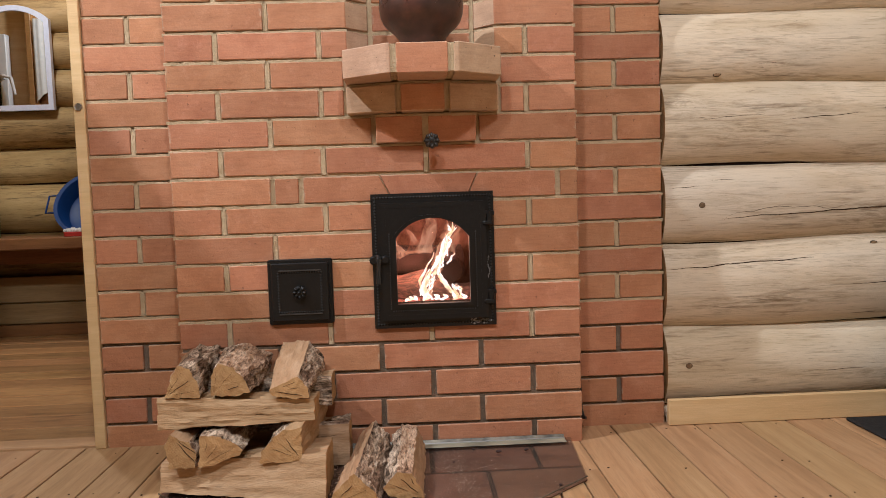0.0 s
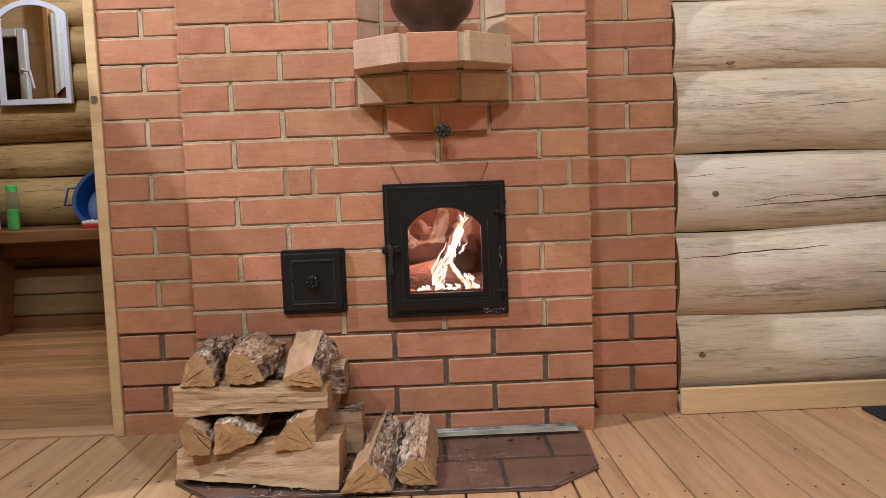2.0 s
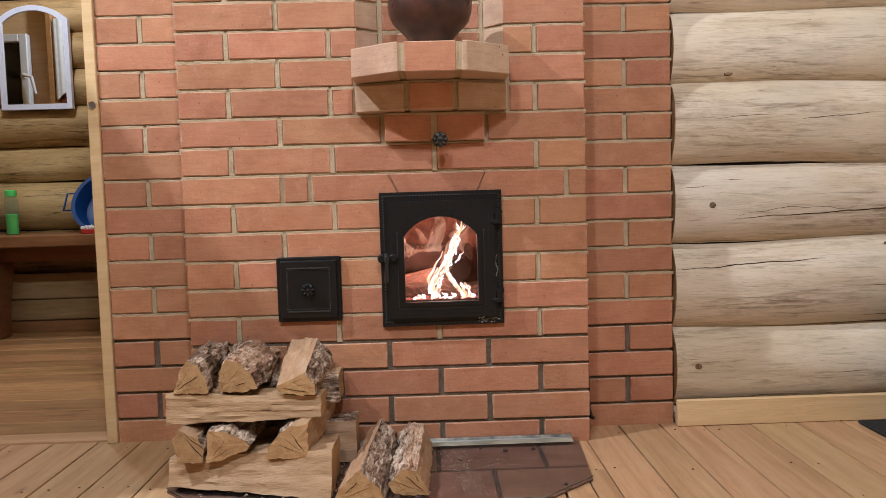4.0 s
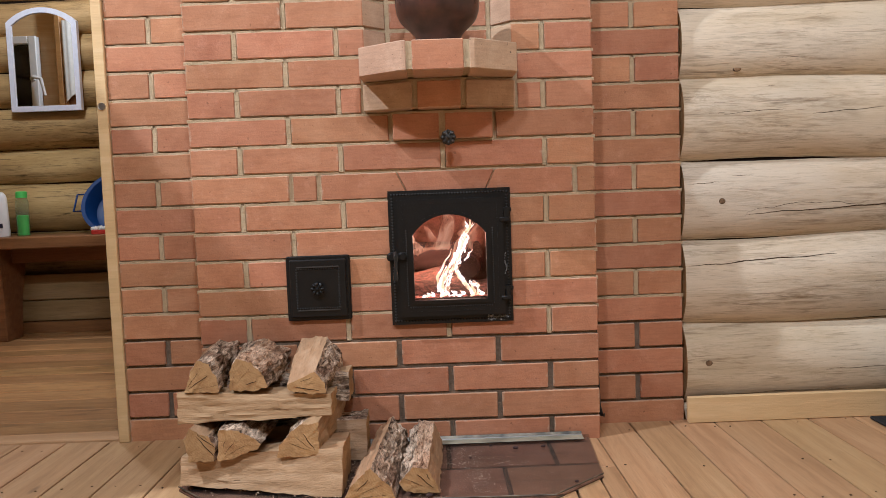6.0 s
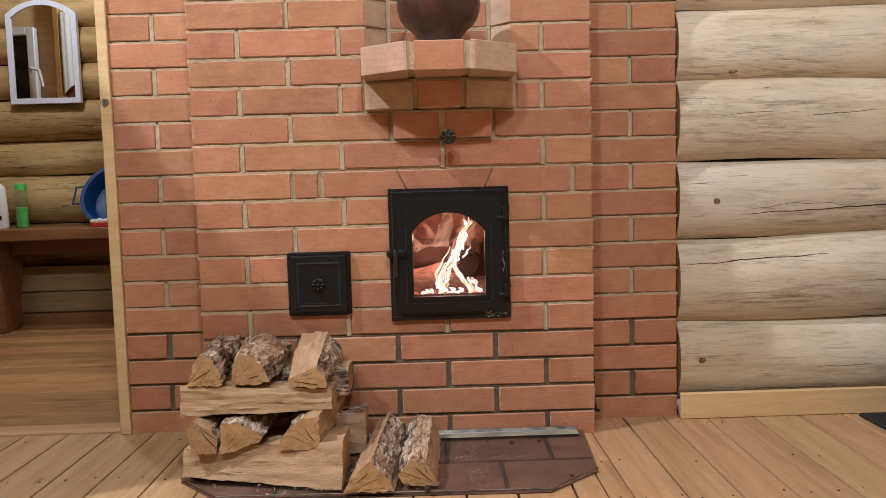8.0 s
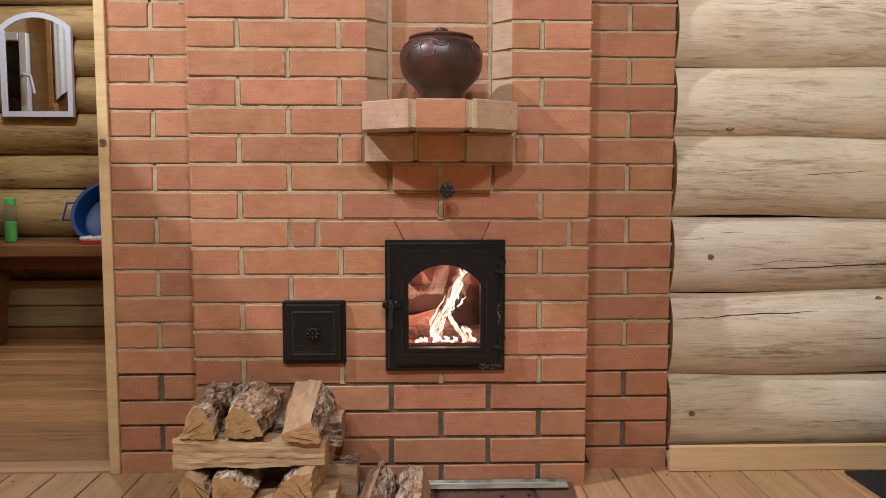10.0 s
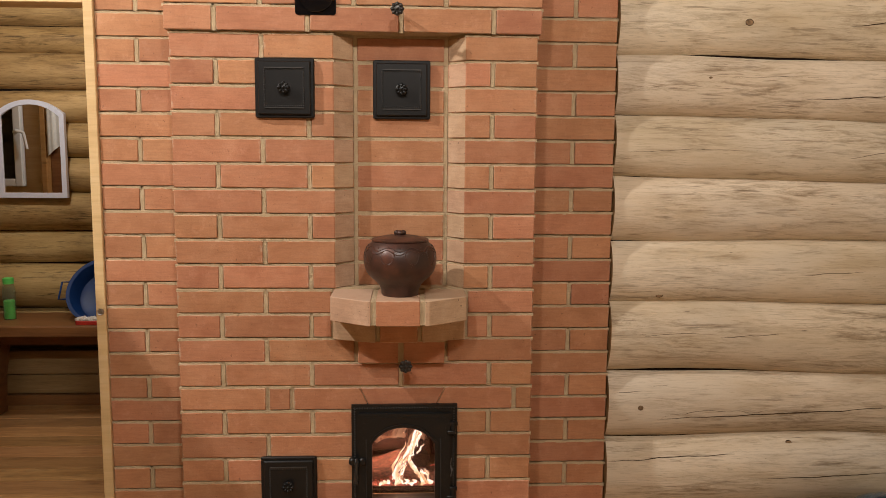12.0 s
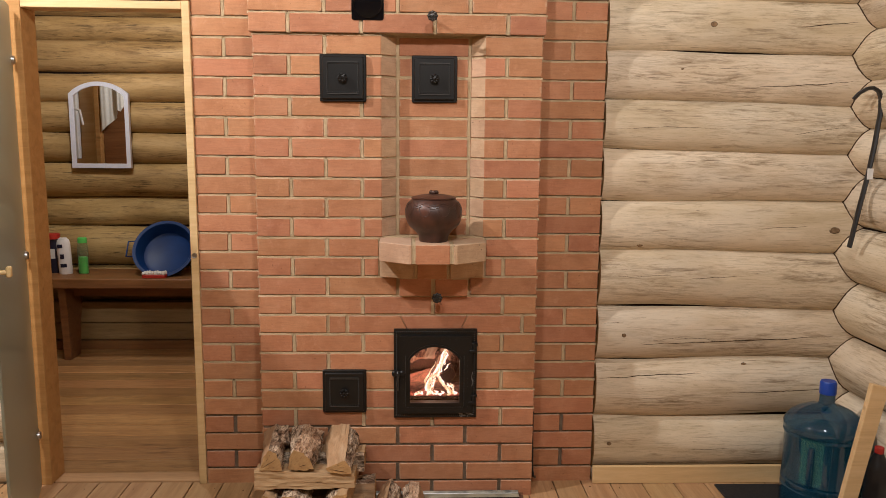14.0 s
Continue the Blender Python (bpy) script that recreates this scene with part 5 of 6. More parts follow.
A = [(-0.522, 0.228), (-0.470, 0.227), (-0.434, 0.234), (-0.450, 0.268), (-0.471, 0.292), (-0.504, 0.301), (-0.521, 0.271)]
B = [(-0.548, 0.230), (-0.490, 0.228), (-0.432, 0.230), (-0.422, 0.272), (-0.458, 0.286), (-0.494, 0.306), (-0.545, 0.290)]
split_log(A, B, 1.790, 2.035, "y", "split firewood with torn reddish bark", 9, (2, 5), (3, 4))
A = [(-0.373, 0.218), (-0.305, 0.216), (-0.304, 0.239), (-0.327, 0.268), (-0.391, 0.240), (-0.386, 0.226)]
B = [(-0.408, 0.226), (-0.300, 0.222), (-0.294, 0.256), (-0.330, 0.302), (-0.398, 0.300), (-0.424, 0.246)]
split_log(A, B, 1.780, 2.035, "y", "pale split wedge with a grey bark edge", 10, (1, 2))
# two logs on the hearth sheet
A = [(-0.260, P0), (-0.152, P0), (-0.157, 0.037), (-0.202, 0.080), (-0.243, 0.047)]
B = [(-0.228, P0), (-0.124, P0), (-0.134, 0.044), (-0.172, 0.090), (-0.204, 0.068)]
split_log(A, B, 1.668, 2.020, "y", "triangular split log with shaggy grey bark", 11, (1, 2))
A = [(-0.131, 0.016), (-0.088, P0), (-0.055, P0), (-0.080, 0.068), (-0.112, 0.070), (-0.146, 0.038)]
B = [(-0.118, 0.015), (-0.078, P0), (-0.044, P0), (-0.066, 0.072), (-0.104, 0.078), (-0.124, 0.042)]
split_log(A, B, 1.690, 2.020, "y", "wedge log with brown bark strip on the hearth sheet", 12, (4,), (3,))

# ---- hearth ----
PLATE = [(0.337, 2.055), (0.316, 1.776), (0.190, 1.663), (-0.540, 1.680), (-0.652, 1.796), (-0.652, 2.055)]
hearth = thing("hearth_pad", (-0.15, 1.86, 0), "dark brick hearth pad under a glass sheet", "hearth", kind="structure")
part("hearth_bed", prism(PLATE, -0.004, 0.0012), MORTAR_SOOTY, hearth)


def clip_poly(x0, x1, y0, y1):
    """The part of a rectangle inside the hearth's outline."""
    poly = [(x0, y0), (x1, y0), (x1, y1), (x0, y1)]
    n = len(PLATE)
    for i in range(n):
        (ax, ay), (bx, by) = PLATE[i], PLATE[(i + 1) % n]

        def inside(p):
            return (bx - ax) * (p[1] - ay) - (by - ay) * (p[0] - ax) <= 1e-9

        res = []
        for k in range(len(poly)):
            p, q = poly[k], poly[(k + 1) % len(poly)]
            if inside(p):
                res.append(p)
            if inside(p) != inside(q):
                dp = (bx - ax) * (p[1] - ay) - (by - ay) * (p[0] - ax)
                dq = (bx - ax) * (q[1] - ay) - (by - ay) * (q[0] - ax)
                f = dp / (dp - dq)
                res.append((p[0] + (q[0] - p[0]) * f, p[1] + (q[1] - p[1]) * f))
        poly = res
        if len(poly) < 3:
            return None
    return poly


for row, (y0, y1) in enumerate(((1.866, 2.055), (1.683, 1.853), (1.60, 1.671))):
    start = -0.67 + (0.13 if row % 2 else 0.0) - 0.13
    for k in range(6):
        poly = clip_poly(start + 0.258 * k, start + 0.258 * k + 0.246, y0, y1)
        if poly:
            part("brick", prism(poly, -0.002, 0.0032, "z"), HEARTH_BRICK, hearth)

sheet = thing("glass_hearth_sheet", (-0.15, 1.86, 0.006), "dusty clear glass sheet with ground edges on the hearth", "hearth sheet")
pane = part("pane", prism(PLATE, 0.0065, 0.0125, "z", 0.001), PLATE_GLASS, sheet)
pane.visible_shadow = False
bm = bmesh.new()
for (ax, ay), (bx, by) in zip(PLATE[1:4], PLATE[2:5]):
    tube([(ax, ay, 0.010), (bx, by, 0.010)], 0.0015, 6, bm)
part("ground_edge", bm, TARNISHED, sheet, "dull ground glass edge")
part("back_strip", box(bmesh.new(), -0.650, 0.318, 2.014, 2.044, 0.0128, 0.0140, 0.0004), ZINC, sheet, "dull zinc strip along the stove")
part("back_lip", prism([(2.046, 0.0128), (2.051, 0.0128), (2.0560, 0.0215), (2.0535, 0.0222)], -0.650, 0.318, "x", 0.0005), TARNISHED, sheet, "tarnished upturned lip, brick reflection in its brown colour")
part("bright_fold", tube([(-0.650, 2.0440, 0.0148), (0.318, 2.0440, 0.0148)], 0.0024, 6), STEEL, sheet, "bright fold of the metal strip")
crumbs = bmesh.new()
rnd = random.Random(12)
for i in range(900):
    kind = rnd.random()
    if kind < 0.5:
        # a dusty trail from the logs towards the front edge
        y = rnd.uniform(1.68, 1.98)
        x = 0.030 - 0.14 * (y - 1.80) + rnd.gauss(0, 0.016 + 0.05 * abs(y - 1.80))
    elif kind < 0.72:
        # crumbs caught along the joint
        x, y = rnd.uniform(-0.10, 0.29), rnd.gauss(1.862, 0.010)
    else:
        x, y = rnd.uniform(-0.10, 0.31), rnd.uniform(1.68, 2.01)
    if x + y > 2.02 or x < -0.2 or y < 1.672:
        continue
    s = rnd.choice((0.0003, 0.0003, 0.0004, 0.0004, 0.0006, 0.0011))
    m = Matrix.Translation((x, y, 0.0129)) @ Matrix.Rotation(rnd.uniform(0, 3.1), 4, "Z") @ Matrix.Diagonal((s * rnd.uniform(1, 2.6), s, 0.0005, 1))
    bmesh.ops.create_icosphere(crumbs, subdivisions=1, radius=1, matrix=m)
solo("wood_crumbs", crumbs, CRUMB, "pale wood crumbs and ash scattered on the glass sheet", "crumbs", kind="stuff")
chips = bmesh.new()
for i in range(150):
    x, y = rnd.uniform(-0.63, -0.05), rnd.uniform(1.675, 1.77)
    if i > 90:
        x, y = rnd.gauss(-0.245, 0.02), rnd.uniform(1.72, 1.95)
    if x < -0.54 and y < 1.70 - (x + 0.54) * 1.1:
        continue
    s = rnd.uniform(0.0008, 0.0030)
    m = Matrix.Translation((x, y, 0.0132)) @ Matrix.Rotation(rnd.uniform(0, 3.1), 4, "Z") @ Matrix.Diagonal((s * rnd.uniform(1.2, 3.5), s, 0.0012, 1))
    bmesh.ops.create_icosphere(chips, subdivisions=1, radius=1, matrix=m)
solo("bark_crumbs", chips, TORN, "brown bark crumbs and splinters under the firewood", "crumbs", kind="stuff")
bits = bmesh.new()
for x, y, s in ((0.135, 1.955, 0.006), (0.205, 1.962, 0.005), (0.075, 1.985, 0.004), (-0.078, 1.668, 0.007), (0.245, 1.720, 0.004), (0.02, 1.90, 0.003)):
    bmesh.ops.create_icosphere(bits, subdivisions=2, radius=s, matrix=Matrix.Translation((x, y, 0.0125 + s * 0.7)) @ Matrix.Diagonal((1.2, 0.9, 0.7, 1)))
solo("charcoal_bits", bits, CHAR, "small black charcoal bits on the hearth sheet", "charcoal", kind="stuff")

# black poker rod in the gap beside the stove
solo("thin_poker", tube([(0.383, 2.165, 0.30), (0.384, 2.160, 0.18), (0.386, 2.152, 0.06), (0.392, 2.146, 0.035), (0.398, 2.142, 0.036)], 0.0055, 8), BLACK, "thin black rod standing in the gap beside the stove", "poker", smooth=True)

# ---- doorway ----
DX0, DX1, DTOP = -1.550, -0.912, 1.862
jamb = thing("door_frame", (-1.23, 2.24, 0), "light pine door frame of the back room", "door frame", kind="structure")
part("right_post", box(bmesh.new(), DX1 - 0.030, DX1 - 0.001, 2.176, 2.272, 0, DTOP, 0.002), TRIM, jamb)
part("left_post", box(bmesh.new(), DX0 - 0.045, DX0 + 0.030, 2.176, 2.290, 0, DTOP, 0.002), JAMB, jamb)
part("head", box(bmesh.new(), DX0 + 0.0305, DX1 - 0.0305, 2.178, 2.270, DTOP - 0.030, DTOP - 0.002, 0.002), TRIM, jamb)
part("head_trim", box(bmesh.new(), DX0 - 0.06, DX1 + 0.0, 2.176, 2.198, DTOP + 0.001, DTOP + 0.10, 0.002), JAMB, jamb)
part("threshold", box(bmesh.new(), DX0 + 0.0305, DX1 - 0.0305, 2.199, 2.277, -0.01, 0.005, 0.002), BOARD, jamb)
part("magnet", lathe([(0, 0.005), (0.006, 0.005), (0.007, 0.004), (0.0095, 0.006), (0.0105, 0.003), (0.0105, 0)], 20, facing(-0.9275, 2.1765, 0.922)), STEEL, jamb, "round steel door catch", True)

door = thing("glass_door", (-1.545, 2.150, 0), "open frosted glass door with a wooden handle", "door")
turn = Matrix.Translation((-1.552, 2.155, 0)) @ Matrix.Rotation(radians(-70.5), 4, "Z")
bm = box(bmesh.new(), 0.004, 0.720, -0.004, 0.004, 0.012, 1.835, 0.001)
bm.transform(turn)
part("glass_leaf", bm, FROSTED, door, "greenish frosted glass leaf")
for z in (1.640, 0.928, 0.225):
    bm = bmesh.new()
    for sy in (1, -1):
        lathe([(0, 0.012), (0.011, 0.012), (0.015, 0.009), (0.016, 0)], 18, Matrix.Translation((0.030, 0.004 * sy, z)) @ Matrix.Rotation(radians(-90 * sy), 4, "X"), bm)
    box(bm, -0.006, 0.030, -0.006, 0.006, z - 0.016, z + 0.016, 0.002)
    bm.transform(turn)
    part("hinge", bm, STEEL, door, "round steel glass hinge", True)
bm = bmesh.new()
for sy in (1, -1):
    tube([(0.600, 0.004 * sy, 0.960), (0.600, 0.034 * sy, 0.960)], 0.008, 10, bm)
    box(bm, 0.588, 0.612, 0.026 * sy - 0.007, 0.026 * sy + 0.009, 0.944, 0.978, 0.004)
bm.transform(turn)
part("handle", bm, TRIM, door, "pale wooden handle", True)

# ---- back room things ----
bench = thing("bench", (-1.7, 4.0, 0), "dark stained wooden bench along the log wall", "bench")
part("seat", box(bmesh.new(), -2.60, -0.905, 3.82, 4.195, 0.463, 0.520, 0.005), BENCH, bench)
for x in (-2.21, -1.02):
    part("leg", prism([(3.90, 0.0), (4.05, 0.0), (4.06, 0.20), (4.12, 0.36), (4.12, 0.463), (3.87, 0.463), (3.89, 0.30)], x - 0.022, x + 0.022, "x", 0.004), BENCH, bench)
part("stretcher", box(bmesh.new(), -2.187, -1.043, 3.985, 4.02, 0.385, 0.460, 0.003), BENCH, bench)

mirror = thing("wall_mirror", (-2.05, 4.2, 1.16), "arched wall mirror with a silvery white frame", "mirror")
mo = arch(-2.232, -1.868, 1.162, 1.620, 1.694, 18)
mi = arch(-2.206, -1.894, 1.190, 1.604, 1.668, 18)
bm = bmesh.new()
holed(mo, mi, 4.178, 4.205, bm)
bmesh.ops.bevel(bm, geom=[e for e in bm.edges if len(e.link_faces) == 2 and e.calc_face_angle(0) > 1.2], offset=0.004, segments=2, affect="EDGES")
part("mirror_frame", bm, MIRROR_FRAME, mirror, "silvery white plastic frame", True)
part("mirror_pane", prism(arch(-2.208, -1.892, 1.188, 1.604, 1.670, 18), 4.186, 4.200, "y"), MIRROR, mirror, "clear mirror glass")

# what the mirror shows: the boarded side of the partition with a white window sash and a towel
solo("partition_boarding", box(bmesh.new(), -3.23, -2.36, 2.690, 2.715, 0.0, CEIL), TRIM, "pale pine boarding on the partition", "boarding", kind="structure")
sash = thing("window_sash", (-3.0, 2.74, 1.3), "white plastic window sash with a lever handle", "window", kind="structure")
WX0, WX1, WZ0, WZ1 = -3.20, -2.785, 1.17, 1.86
bm = bmesh.new()
box(bm, WX1 - 0.055, WX1, 2.717, 2.775, WZ0, WZ1, 0.006)
box(bm, WX0, WX1 - 0.055, 2.717, 2.775, WZ0, WZ0 + 0.055, 0.006)
box(bm, WX0, WX1 - 0.055, 2.717, 2.775, WZ1 - 0.055, WZ1, 0.006)
part("sash_frame", bm, WHITE, sash)
part("dark_pane", box(bmesh.new(), WX0, WX1 - 0.052, 2.73, 2.74, WZ0 + 0.05, WZ1 - 0.05), FOIL, sash, "dark night window pane")
bm = bmesh.new()
tube([(-2.812, 2.775, 1.56), (-2.812, 2.81, 1.56), (-2.795, 2.82, 1.57), (-2.745, 2.82, 1.555), (-2.722, 2.82, 1.44)], [0.013, 0.013, 0.013, 0.012, 0.010], 8, bm)
part("lever", bm, WHITE, sash, "", True)
solo("wooden_post", box(bmesh.new(), -2.640, -2.600, 2.717, 2.80, 0, CEIL, 0.004), JAMB, "orange pine post on the partition", "post", kind="structure")
solo("dark_boarding", box(bmesh.new(), -2.598, -2.38, 2.717, 2.735, 0, 1.62, 0.003), BENCH, "dark stained boarding on the partition", "boarding", kind="structure")
roll = bmesh.new()
hem = [(-2.588, 1.385), (-2.560, 1.415), (-2.530, 1.445), (-2.500, 1.470), (-2.466, 1.495), (-2.455, 1.560), (-2.430, 1.548), (-2.405, 1.590)]
cols = []
for i in range(29):
    u = i / 28 * (len(hem) - 1)
    k = min(int(u), len(hem) - 2)
    x = hem[k][0] + (hem[k + 1][0] - hem[k][0]) * (u - k)
    low = hem[k][1] + (hem[k + 1][1] - hem[k][1]) * (u - k)
    y = 2.790 + 0.012 * math.sin(i * 0.33 + 0.6) + 0.003 * math.sin(i * 1.3)
    cols.append([roll.verts.new((x, y + d, z)) for d in (0, 0.006) for z in (low, (low + 1.95) / 2, 1.95)])
for a, b in zip(cols, cols[1:]):
    for k in (0, 1, 3, 4):
        roll.faces.new((a[k], b[k], b[k + 1], a[k + 1]))
    roll.faces.new((a[0], b[0], b[3], a[3]))
solo("hanging_towel", roll, PAPER, "white towel hanging in folds on the partition", "towel", smooth=True)


def wash_bottle(x, y, z, w, d, h, body, cap, label, shoulder=0.8, capr=0.4, lean=0.0, bands=()):
    t = thing("wash_bottle", (x, y, z), label, "bottle", "bottles on the bench")
    hl = h * shoulder
    bm = bmesh.new()
    prof = [(0.92, 0), (1, 0.03 * h), (1, hl * 0.9), (0.85, hl), (capr, hl + 0.01)]
    here = Matrix.Translation((x, y, z)) @ Matrix.Rotation(lean, 4, "Y")
    lathe([(0, 0)] + [(0.5 * r, zz) for r, zz in prof] + [(0, hl + 0.01)], 20, here @ Matrix.Diagonal((w, d, 1, 1)), bm)
    part("body", bm, body, t, "", True)
    part("cap", lathe([(0, hl + 0.008), (capr * 0.55 * w, hl + 0.008), (capr * 0.55 * w, h - 0.004), (capr * 0.45 * w, h), (0, h)], 18, here), cap, t, "", True)
    for bx, bz, bw, bh in bands:
        b = box(bmesh.new(), bx - bw / 2, bx + bw / 2, -d * 0.5 - 0.0005, -d * 0.42, bz - bh / 2, bz + bh / 2)
        b.transform(here)
        part("print_bar", b, NAVY if body is not NAVY else PAPER, t)
    return t


BZ = 0.520
wash_bottle(-2.378, 4.03, BZ, 0.06, 0.05, 0.19, RED, RED, "red plastic bottle on the bench", 0.82, 0.6)
wash_bottle(-2.318, 4.05, BZ, 0.085, 0.05, 0.245, NAVY, RED, "dark blue bottle with a red cap", 0.83, 0.85, 0, ((0, 0.12, 0.03, 0.06),))
wash_bottle(-2.230, 4.00, BZ, 0.082, 0.05, 0.225, WHITE, WHITE, "white shampoo bottle with dark print", 0.94, 0.55, -0.04, ((-0.012, 0.175, 0.030, 0.022), (-0.004, 0.11, 0.024, 0.03), (0, 0.055, 0.038, 0.022)))
gb = wash_bottle(-2.127, 4.01, BZ, 0.066, 0.05, 0.225, CLEAR_PET, GREEN_CAP, "clear bottle of green gel with a green cap", 0.82, 0.75)
part("gel", lathe([(0, 0.004), (0.028, 0.004), (0.029, 0.10), (0.024, 0.105), (0, 0.105)], 16, Matrix.Translation((-2.127, 4.01, BZ)) @ Matrix.Diagonal((1, 0.8, 1, 1))), GREEN, gb, "green gel", True)

basin = thing("wash_basin", (-1.628, 4.08, BZ), "blue enamel basin tilted against the log wall", "basin")
bt = Matrix.Translation((-1.628, 4.075, BZ + 0.108)) @ Matrix.Rotation(radians(57), 4, "X")
part("bowl", lathe([(0, 0.0), (0.125, 0.0), (0.150, 0.012), (0.172, 0.085), (0.176, 0.092), (0.190, 0.095), (0.190, 0.099), (0.172, 0.097), (0.166, 0.088), (0.144, 0.018), (0.120, 0.007), (0, 0.006)], 44, bt), BLUE, basin, "", True)
for s in (1, -1):
    part("side_handle", tube([bt @ Vector((s * 0.182, -0.05, 0.090)), bt @ Vector((s * 0.225, -0.05, 0.088)), bt @ Vector((s * 0.225, 0.05, 0.088)), bt @ Vector((s * 0.182, 0.05, 0.090))], 0.005, 8), BLUE, basin, "", True)

brush = thing("scrub_brush", (-1.65, 3.875, BZ), "red scrubbing brush with white bristles up", "brush")
part("back", prism(rounded_rect(-1.725, -1.580, 3.848, 3.903, 0.020), BZ, BZ + 0.022, "z", 0.003), RED, brush)
bm = bmesh.new()
for i in range(9):
    for j in range(3):
        bmesh.ops.create_icosphere(bm, subdivisions=1, radius=0.0105, matrix=Matrix.Translation((-1.715 + i * 0.0155, 3.860 + j * 0.016, BZ + 0.028)) @ Matrix.Diagonal((1, 1, 1.0 + 0.25 * ((i * 7 + j * 3) % 3), 1)))
part("bristles", bm, PAPER, brush, "white bristle tufts", True)
solo("folded_cloth", box(bmesh.new(), -2.62, -2.44, 3.86, 4.0, 0.02, 0.07, 0.02), RED, "small red cloth bundle by the bench", "cloth")

# ---- right corner ----
BX, BY = 1.452, 1.945
bottle = thing("water_bottle", (BX, BY, 0.0), "large blue water bottle with a blue cap on the floor", "water bottle")
R = 0.142
prof = [(0, 0.006), (R - 0.018, 0.0), (R - 0.004, 0.010), (R, 0.025), (R, 0.088), (R - 0.007, 0.094), (R, 0.101), (R, 0.112), (R - 0.007, 0.118), (R, 0.125), (R - 0.003, 0.140), (R - 0.003, 0.285), (R + 0.001, 0.296), (R - 0.004, 0.304), (R + 0.002, 0.312), (R + 0.002, 0.330), (R - 0.004, 0.345), (R - 0.022, 0.366), (R - 0.055, 0.386), (0.055, 0.399), (0.034, 0.404), (0.0275, 0.412), (0.0270, 0.449)]
here = Matrix.Translation((BX, BY, 0.0))
shell = lathe(prof, 56, here)
for v in shell.verts:
    dx, dy, z = v.co.x - BX, v.co.y - BY, v.co.z
    ang = math.degrees(math.atan2(dy, dx))
    d = abs(ang + 135)
    if 0.13 < z < 0.30 and d < 18:
        k = 0.78 if d < 12 else 0.9
        v.co.x, v.co.y = BX + dx * k, BY + dy * k
part("shell", shell, BOTTLE_PET, bottle, "translucent blue ribbed plastic", True)
part("water", lathe([(0, 0.008)] + [(max(0.0, r - 0.003), z + 0.002) for r, z in prof[1:13]] + [(0, 0.289)], 48, here @ Matrix.Diagonal((0.985, 0.985, 1, 1))), WATER, bottle, "clear bluish water", True)
part("cap", lathe([(0.0270, 0.445), (0.0295, 0.447), (0.0295, 0.488), (0.026, 0.495), (0, 0.496)], 24, here), BLUE_CAP, bottle, "blue snap cap", True)
a = radians(-135)
part("grip", tube([(BX + 0.134 * math.cos(a), BY + 0.134 * math.sin(a), 0.130), (BX + 0.140 * math.cos(a), BY + 0.140 * math.sin(a), 0.16), (BX + 0.140 * math.cos(a), BY + 0.140 * math.sin(a), 0.24), (BX + 0.134 * math.cos(a), BY + 0.134 * math.sin(a), 0.272)], 0.012, 10), BOTTLE_PET, bottle, "", True)

solo("leaning_board", prism([(1.372, 0.0), (1.428, 0.0), (1.530, 0.545), (1.472, 0.560)], 1.705, 1.729, "y", 0.002), TRIM, "pale pine board leaning in the log corner", "board")
cola = thing("dark_bottle", (1.535, 1.75, 0), "dark brown plastic bottle with a red cap", "bottle")
here = Matrix.Translation((1.545, 1.752, 0))
part("body", lathe([(0, 0), (0.038, 0), (0.042, 0.01), (0.042, 0.15), (0.039, 0.17), (0.042, 0.19), (0.042, 0.22), (0.030, 0.262), (0.014, 0.295), (0.0125, 0.31), (0, 0.31)], 24, here), BLACK, cola, "", True)
part("cap", lathe([(0.0150, 0.2955), (0.0155, 0.297), (0.0155, 0.315), (0.0140, 0.317), (0, 0.317)], 24, here), RED, cola, "ridged red cap", True)

bar = thing("hooked_pry_bar", (1.56, 2.03, 0.98), "black flat hooked bar with a white sticker on the logs", "pry bar")
pts = [(1.522, 2.06, 1.530), (1.532, 2.045, 1.550), (1.552, 2.03, 1.566), (1.574, 2.03, 1.569), (1.595, 2.03, 1.557), (1.606, 2.03, 1.530), (1.608, 2.03, 1.479), (1.598, 2.03, 1.376), (1.583, 2.03, 1.259), (1.559, 2.03, 1.127), (1.535, 2.03, 0.983)]
part("bar", tube(pts, 0.0125, 8, flat=0.6), BLACK, bar, "", True)
part("sticker", box(bmesh.new(), 1.573, 1.594, 2.0175, 2.0205, 1.238, 1.278), PAPER, bar, "small white sticker")

solo("doormat", box(bmesh.new(), 1.118, 1.50, 0.9, 2.125, 0.001, 0.009, 0.003), MAT_DARK, "dark bristly doormat on the floorboards", "mat")

# ---- cracks and knots in the pale logs ----
from mathutils.bvhtree import BVHTree

verts, polys = [], []
for ob in logs_north:
    base = len(verts)
    verts += [ob.matrix_basis @ v.co for v in ob.data.vertices]
    polys += [[base + i for i in q.vertices] for q in ob.data.polygons]
FRONT = BVHTree.FromPolygons(verts, polys)


def log_front(x, z):
    """Front of the log wall at a place."""
    hit = FRONT.ray_cast(Vector((x, 1.8, z)), Vector((0, 1, 0)))[0]
    return hit.y if hit else 2.2


def log_at(x, z):
    for ob, (a, b) in zip(logs_north, zip(SEAMS, SEAMS[1:])):
        u = (x - 0.634) / (1.95 - 0.634)
        if a[0] + (a[1] - a[0]) * u <= z <= b[0] + (b[1] - b[0]) * u:
            return ob
    return logs_north[0]


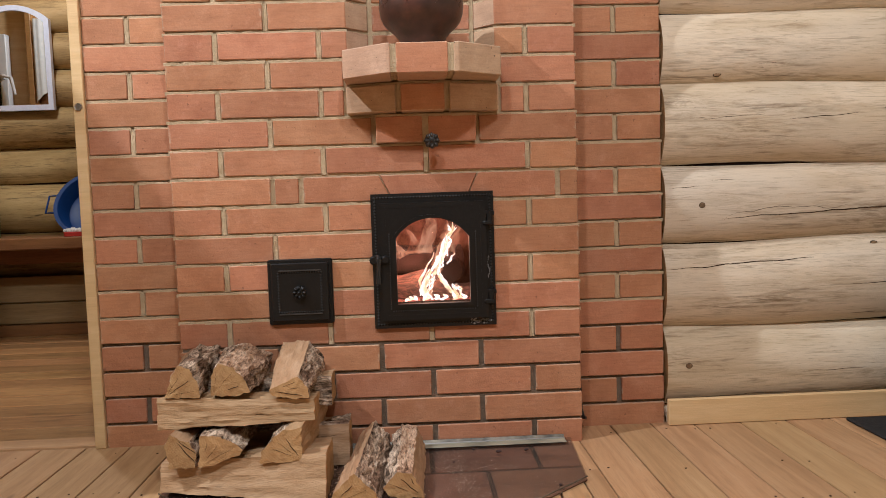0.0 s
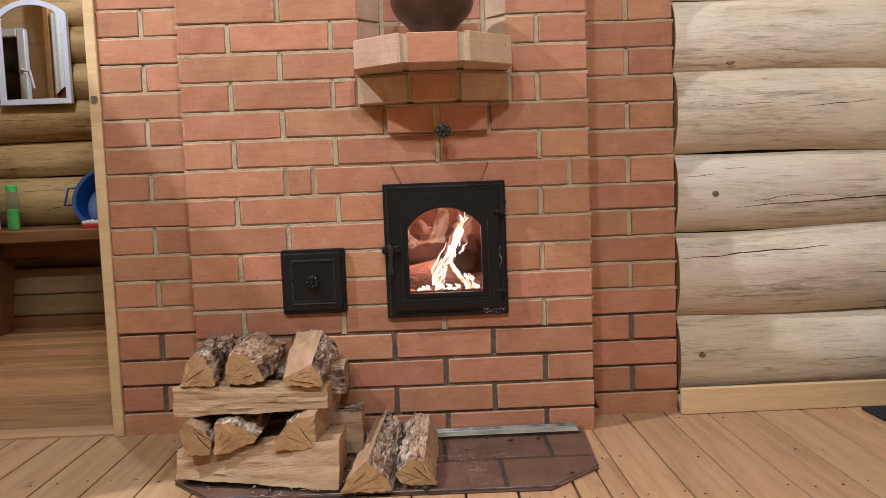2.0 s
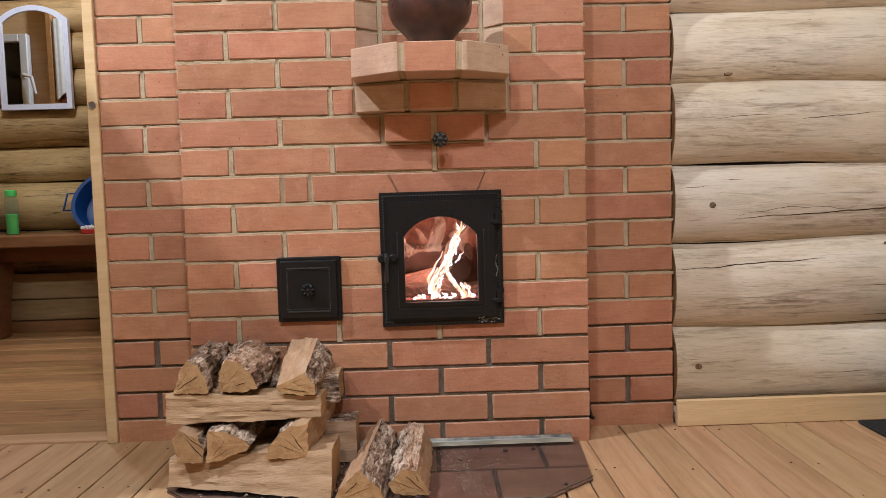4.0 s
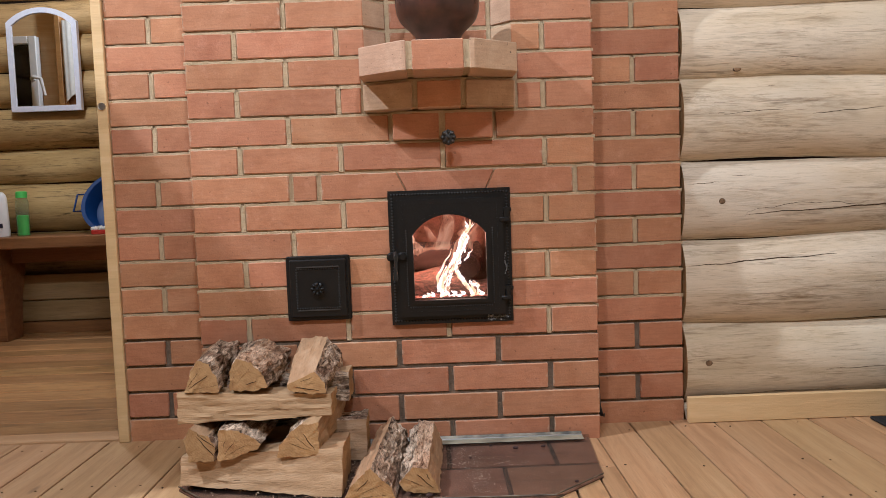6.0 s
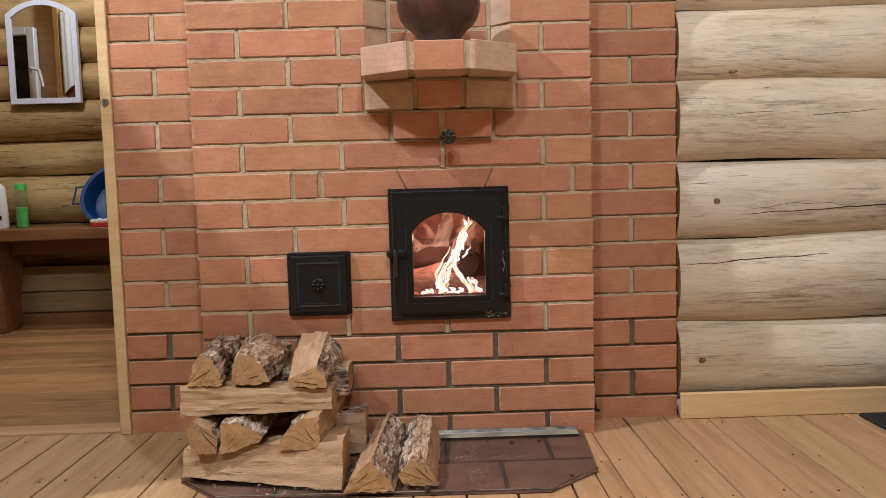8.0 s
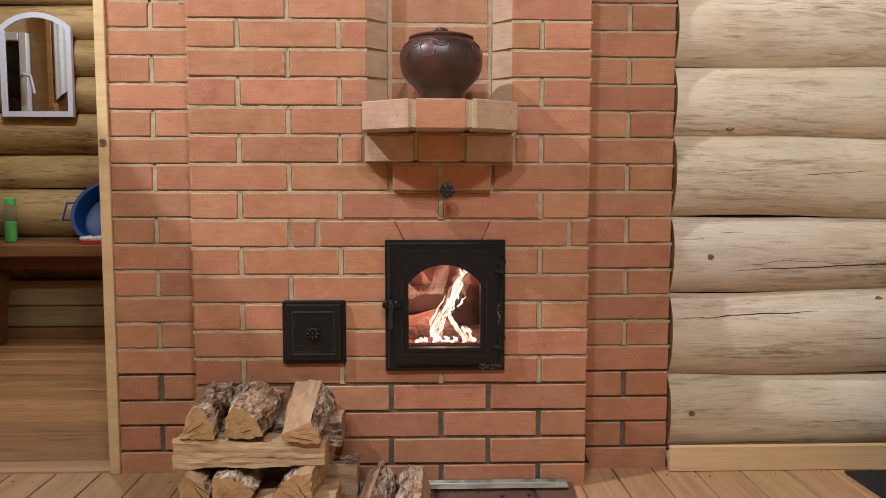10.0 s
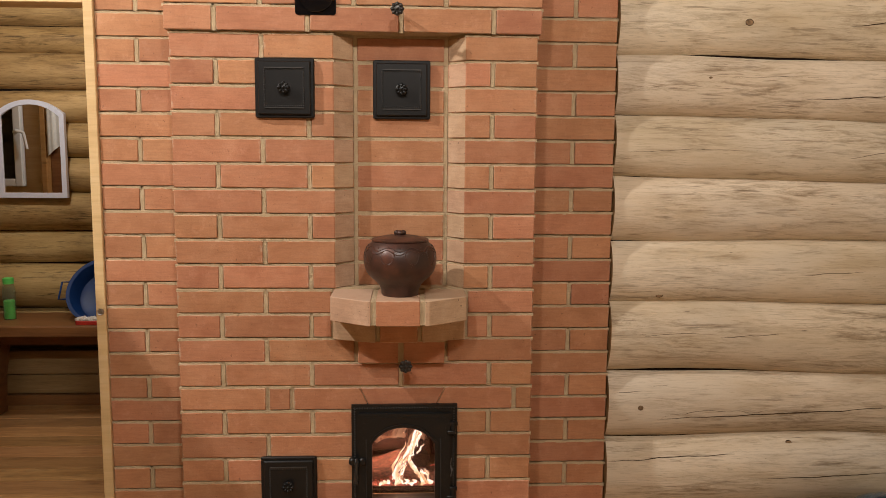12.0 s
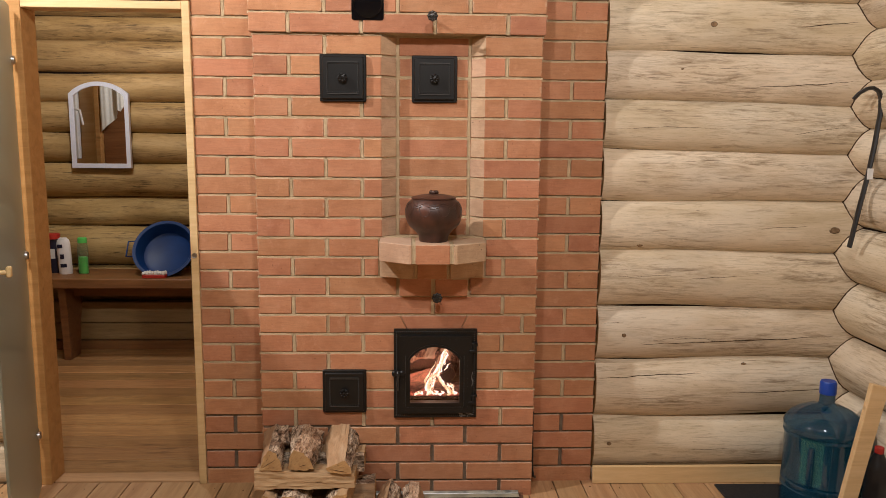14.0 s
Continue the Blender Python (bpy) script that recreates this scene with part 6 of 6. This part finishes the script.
def crack(points, width, seed, wander=0.004):
    """A drying crack: a thin dark groove line laid on the log."""
    bm = bmesh.new()
    path, ws = [], []
    for (x0, z0), (x1, z1) in zip(points, points[1:]):
        k = max(4, int(abs(x1 - x0) / 0.012))
        for j in range(k):
            u = j / k
            x = x0 + (x1 - x0) * u
            z = z0 + (z1 - z0) * u + wander * noise.noise(Vector((x * 14, seed, 0))) + wander * 0.4 * noise.noise(Vector((x * 60, seed, 3)))
            path.append((x, z))
    n = len(path)
    for i, (x, z) in enumerate(path):
        u = i / (n - 1)
        ws.append(width * (0.25 + 0.75 * math.sin(math.pi * min(1, max(0, u))) ** 0.6) * (1 + 0.4 * noise.noise(Vector((i * 0.4, seed, 8)))))
    tube([(x, log_front(x, z) + 0.0004, z) for x, z in path], [max(0.0003, w * 0.68) for w in ws], 6, bm)
    part("crack", bm, CRACK, log_at(*points[len(points) // 2]), "dark drying crack")


crack([(1.345, 1.798), (1.45, 1.808), (1.60, 1.822)], 0.0024, 1)
crack([(1.21, 1.577), (1.36, 1.583), (1.48, 1.592), (1.60, 1.602)], 0.0022, 2)
crack([(0.645, 1.412), (0.85, 1.424), (1.13, 1.420)], 0.0012, 3)
crack([(1.36, 1.397), (1.46, 1.414), (1.58, 1.430)], 0.0014, 4)
crack([(1.25, 1.034), (1.36, 1.040), (1.47, 1.046)], 0.0014, 5)
crack([(0.80, 0.566), (0.92, 0.574), (1.05, 0.577), (1.20, 0.585), (1.40, 0.592), (1.50, 0.601), (1.60, 0.603)], 0.0026, 6)
crack([(0.80, 0.557), (0.815, 0.575), (0.90, 0.594), (1.05, 0.592), (1.16, 0.594), (1.21, 0.586)], 0.0012, 7, 0.010)
crack([(0.642, 0.431), (0.75, 0.436), (0.87, 0.443), (1.07, 0.452)], 0.0024, 8)
crack([(1.15, 0.374), (1.28, 0.377), (1.42, 0.381), (1.60, 0.389)], 0.0022, 9)
crack([(0.74, 0.842), (0.84, 0.848), (0.93, 0.852)], 0.0013, 10)
crack([(0.98, 0.835), (1.08, 0.842), (1.20, 0.846)], 0.0016, 11)
crack([(0.65, 0.655), (0.70, 0.658), (0.76, 0.660)], 0.0012, 12)
crack([(0.70, 0.062), (0.95, 0.070), (1.15, 0.066)], 0.0014, 13)
crack([(1.02, 0.13), (1.12, 0.134), (1.22, 0.132)], 0.0014, 14)
crack([(0.98, 1.640), (1.16, 1.648), (1.30, 1.646)], 0.0011, 15)
crack([(1.16, 0.287), (1.23, 0.290), (1.34, 0.287)], 0.0016, 16)
for i in range(46):
    x = random.uniform(0.70, 1.50)
    z = random.uniform(0.06, 2.0)
    w = random.uniform(0.02, 0.09)
    crack([(x, z), (x + w, z + random.uniform(-0.004, 0.004))], random.uniform(0.0005, 0.0011), 30 + i, 0.003)


def knot(x, z, r, ring, tall=0.75):
    y = log_front(x, z)
    here = facing(x, y, z) @ Matrix.Diagonal((1, tall, 1, 1))
    ob = log_at(x, z)
    part("knot", lathe([(0, 0.0012), (r * 0.5, 0.0014), (r, 0.0004), (r, -0.006)], 18, here), KNOT, ob, "brown branch knot", True)
    part("knot_ring", lathe([(r * 1.0, -0.004), (r * 1.03, 0.0010), (r * (1.02 + ring * 0.5), 0.0008), (r * (1.1 + ring * 0.5), -0.004)], 18, here), CRACK, ob, "dark ring round the knot", True)


knot(1.035, 1.807, 0.011, 0.25, 0.8)
knot(1.557, 1.029, 0.019, 0.16, 0.6)
knot(0.795, 0.966, 0.010, 0.22, 0.6)
knot(0.742, 0.607, 0.008, 0.15, 0.9)
knot(0.699, 0.160, 0.009, 0.10, 0.8)
knot(1.235, 0.485, 0.009, 0.2, 0.6)
knot(0.923, 1.641, 0.005, 0.2, 0.6)

# ---- tow packing in the log corner ----
verts, polys = [], []
for ob in logs_east:
    base = len(verts)
    verts += [ob.matrix_basis @ v.co for v in ob.data.vertices]
    polys += [[base + i for i in q.vertices] for q in ob.data.polygons]
EAST = BVHTree.FromPolygons(verts, polys)
line = []
for i in range(560):
    z = 0.06 + 0.004 * i
    y = log_front(1.50, z)
    hit = EAST.ray_cast(Vector((1.2, y, z)), Vector((1, 0, 0)))[0]
    if hit:
        line.append((hit.x - 0.001, log_front(hit.x - 0.004, z) + 0.001, z))
part("tow_packing", tube(line, [0.0032 + 0.0030 * abs(noise.noise(Vector((k * 0.21, 4.0, 0)))) for k in range(len(line))], 6), TOW, wall_logs, "dark tow packed into the log corner")
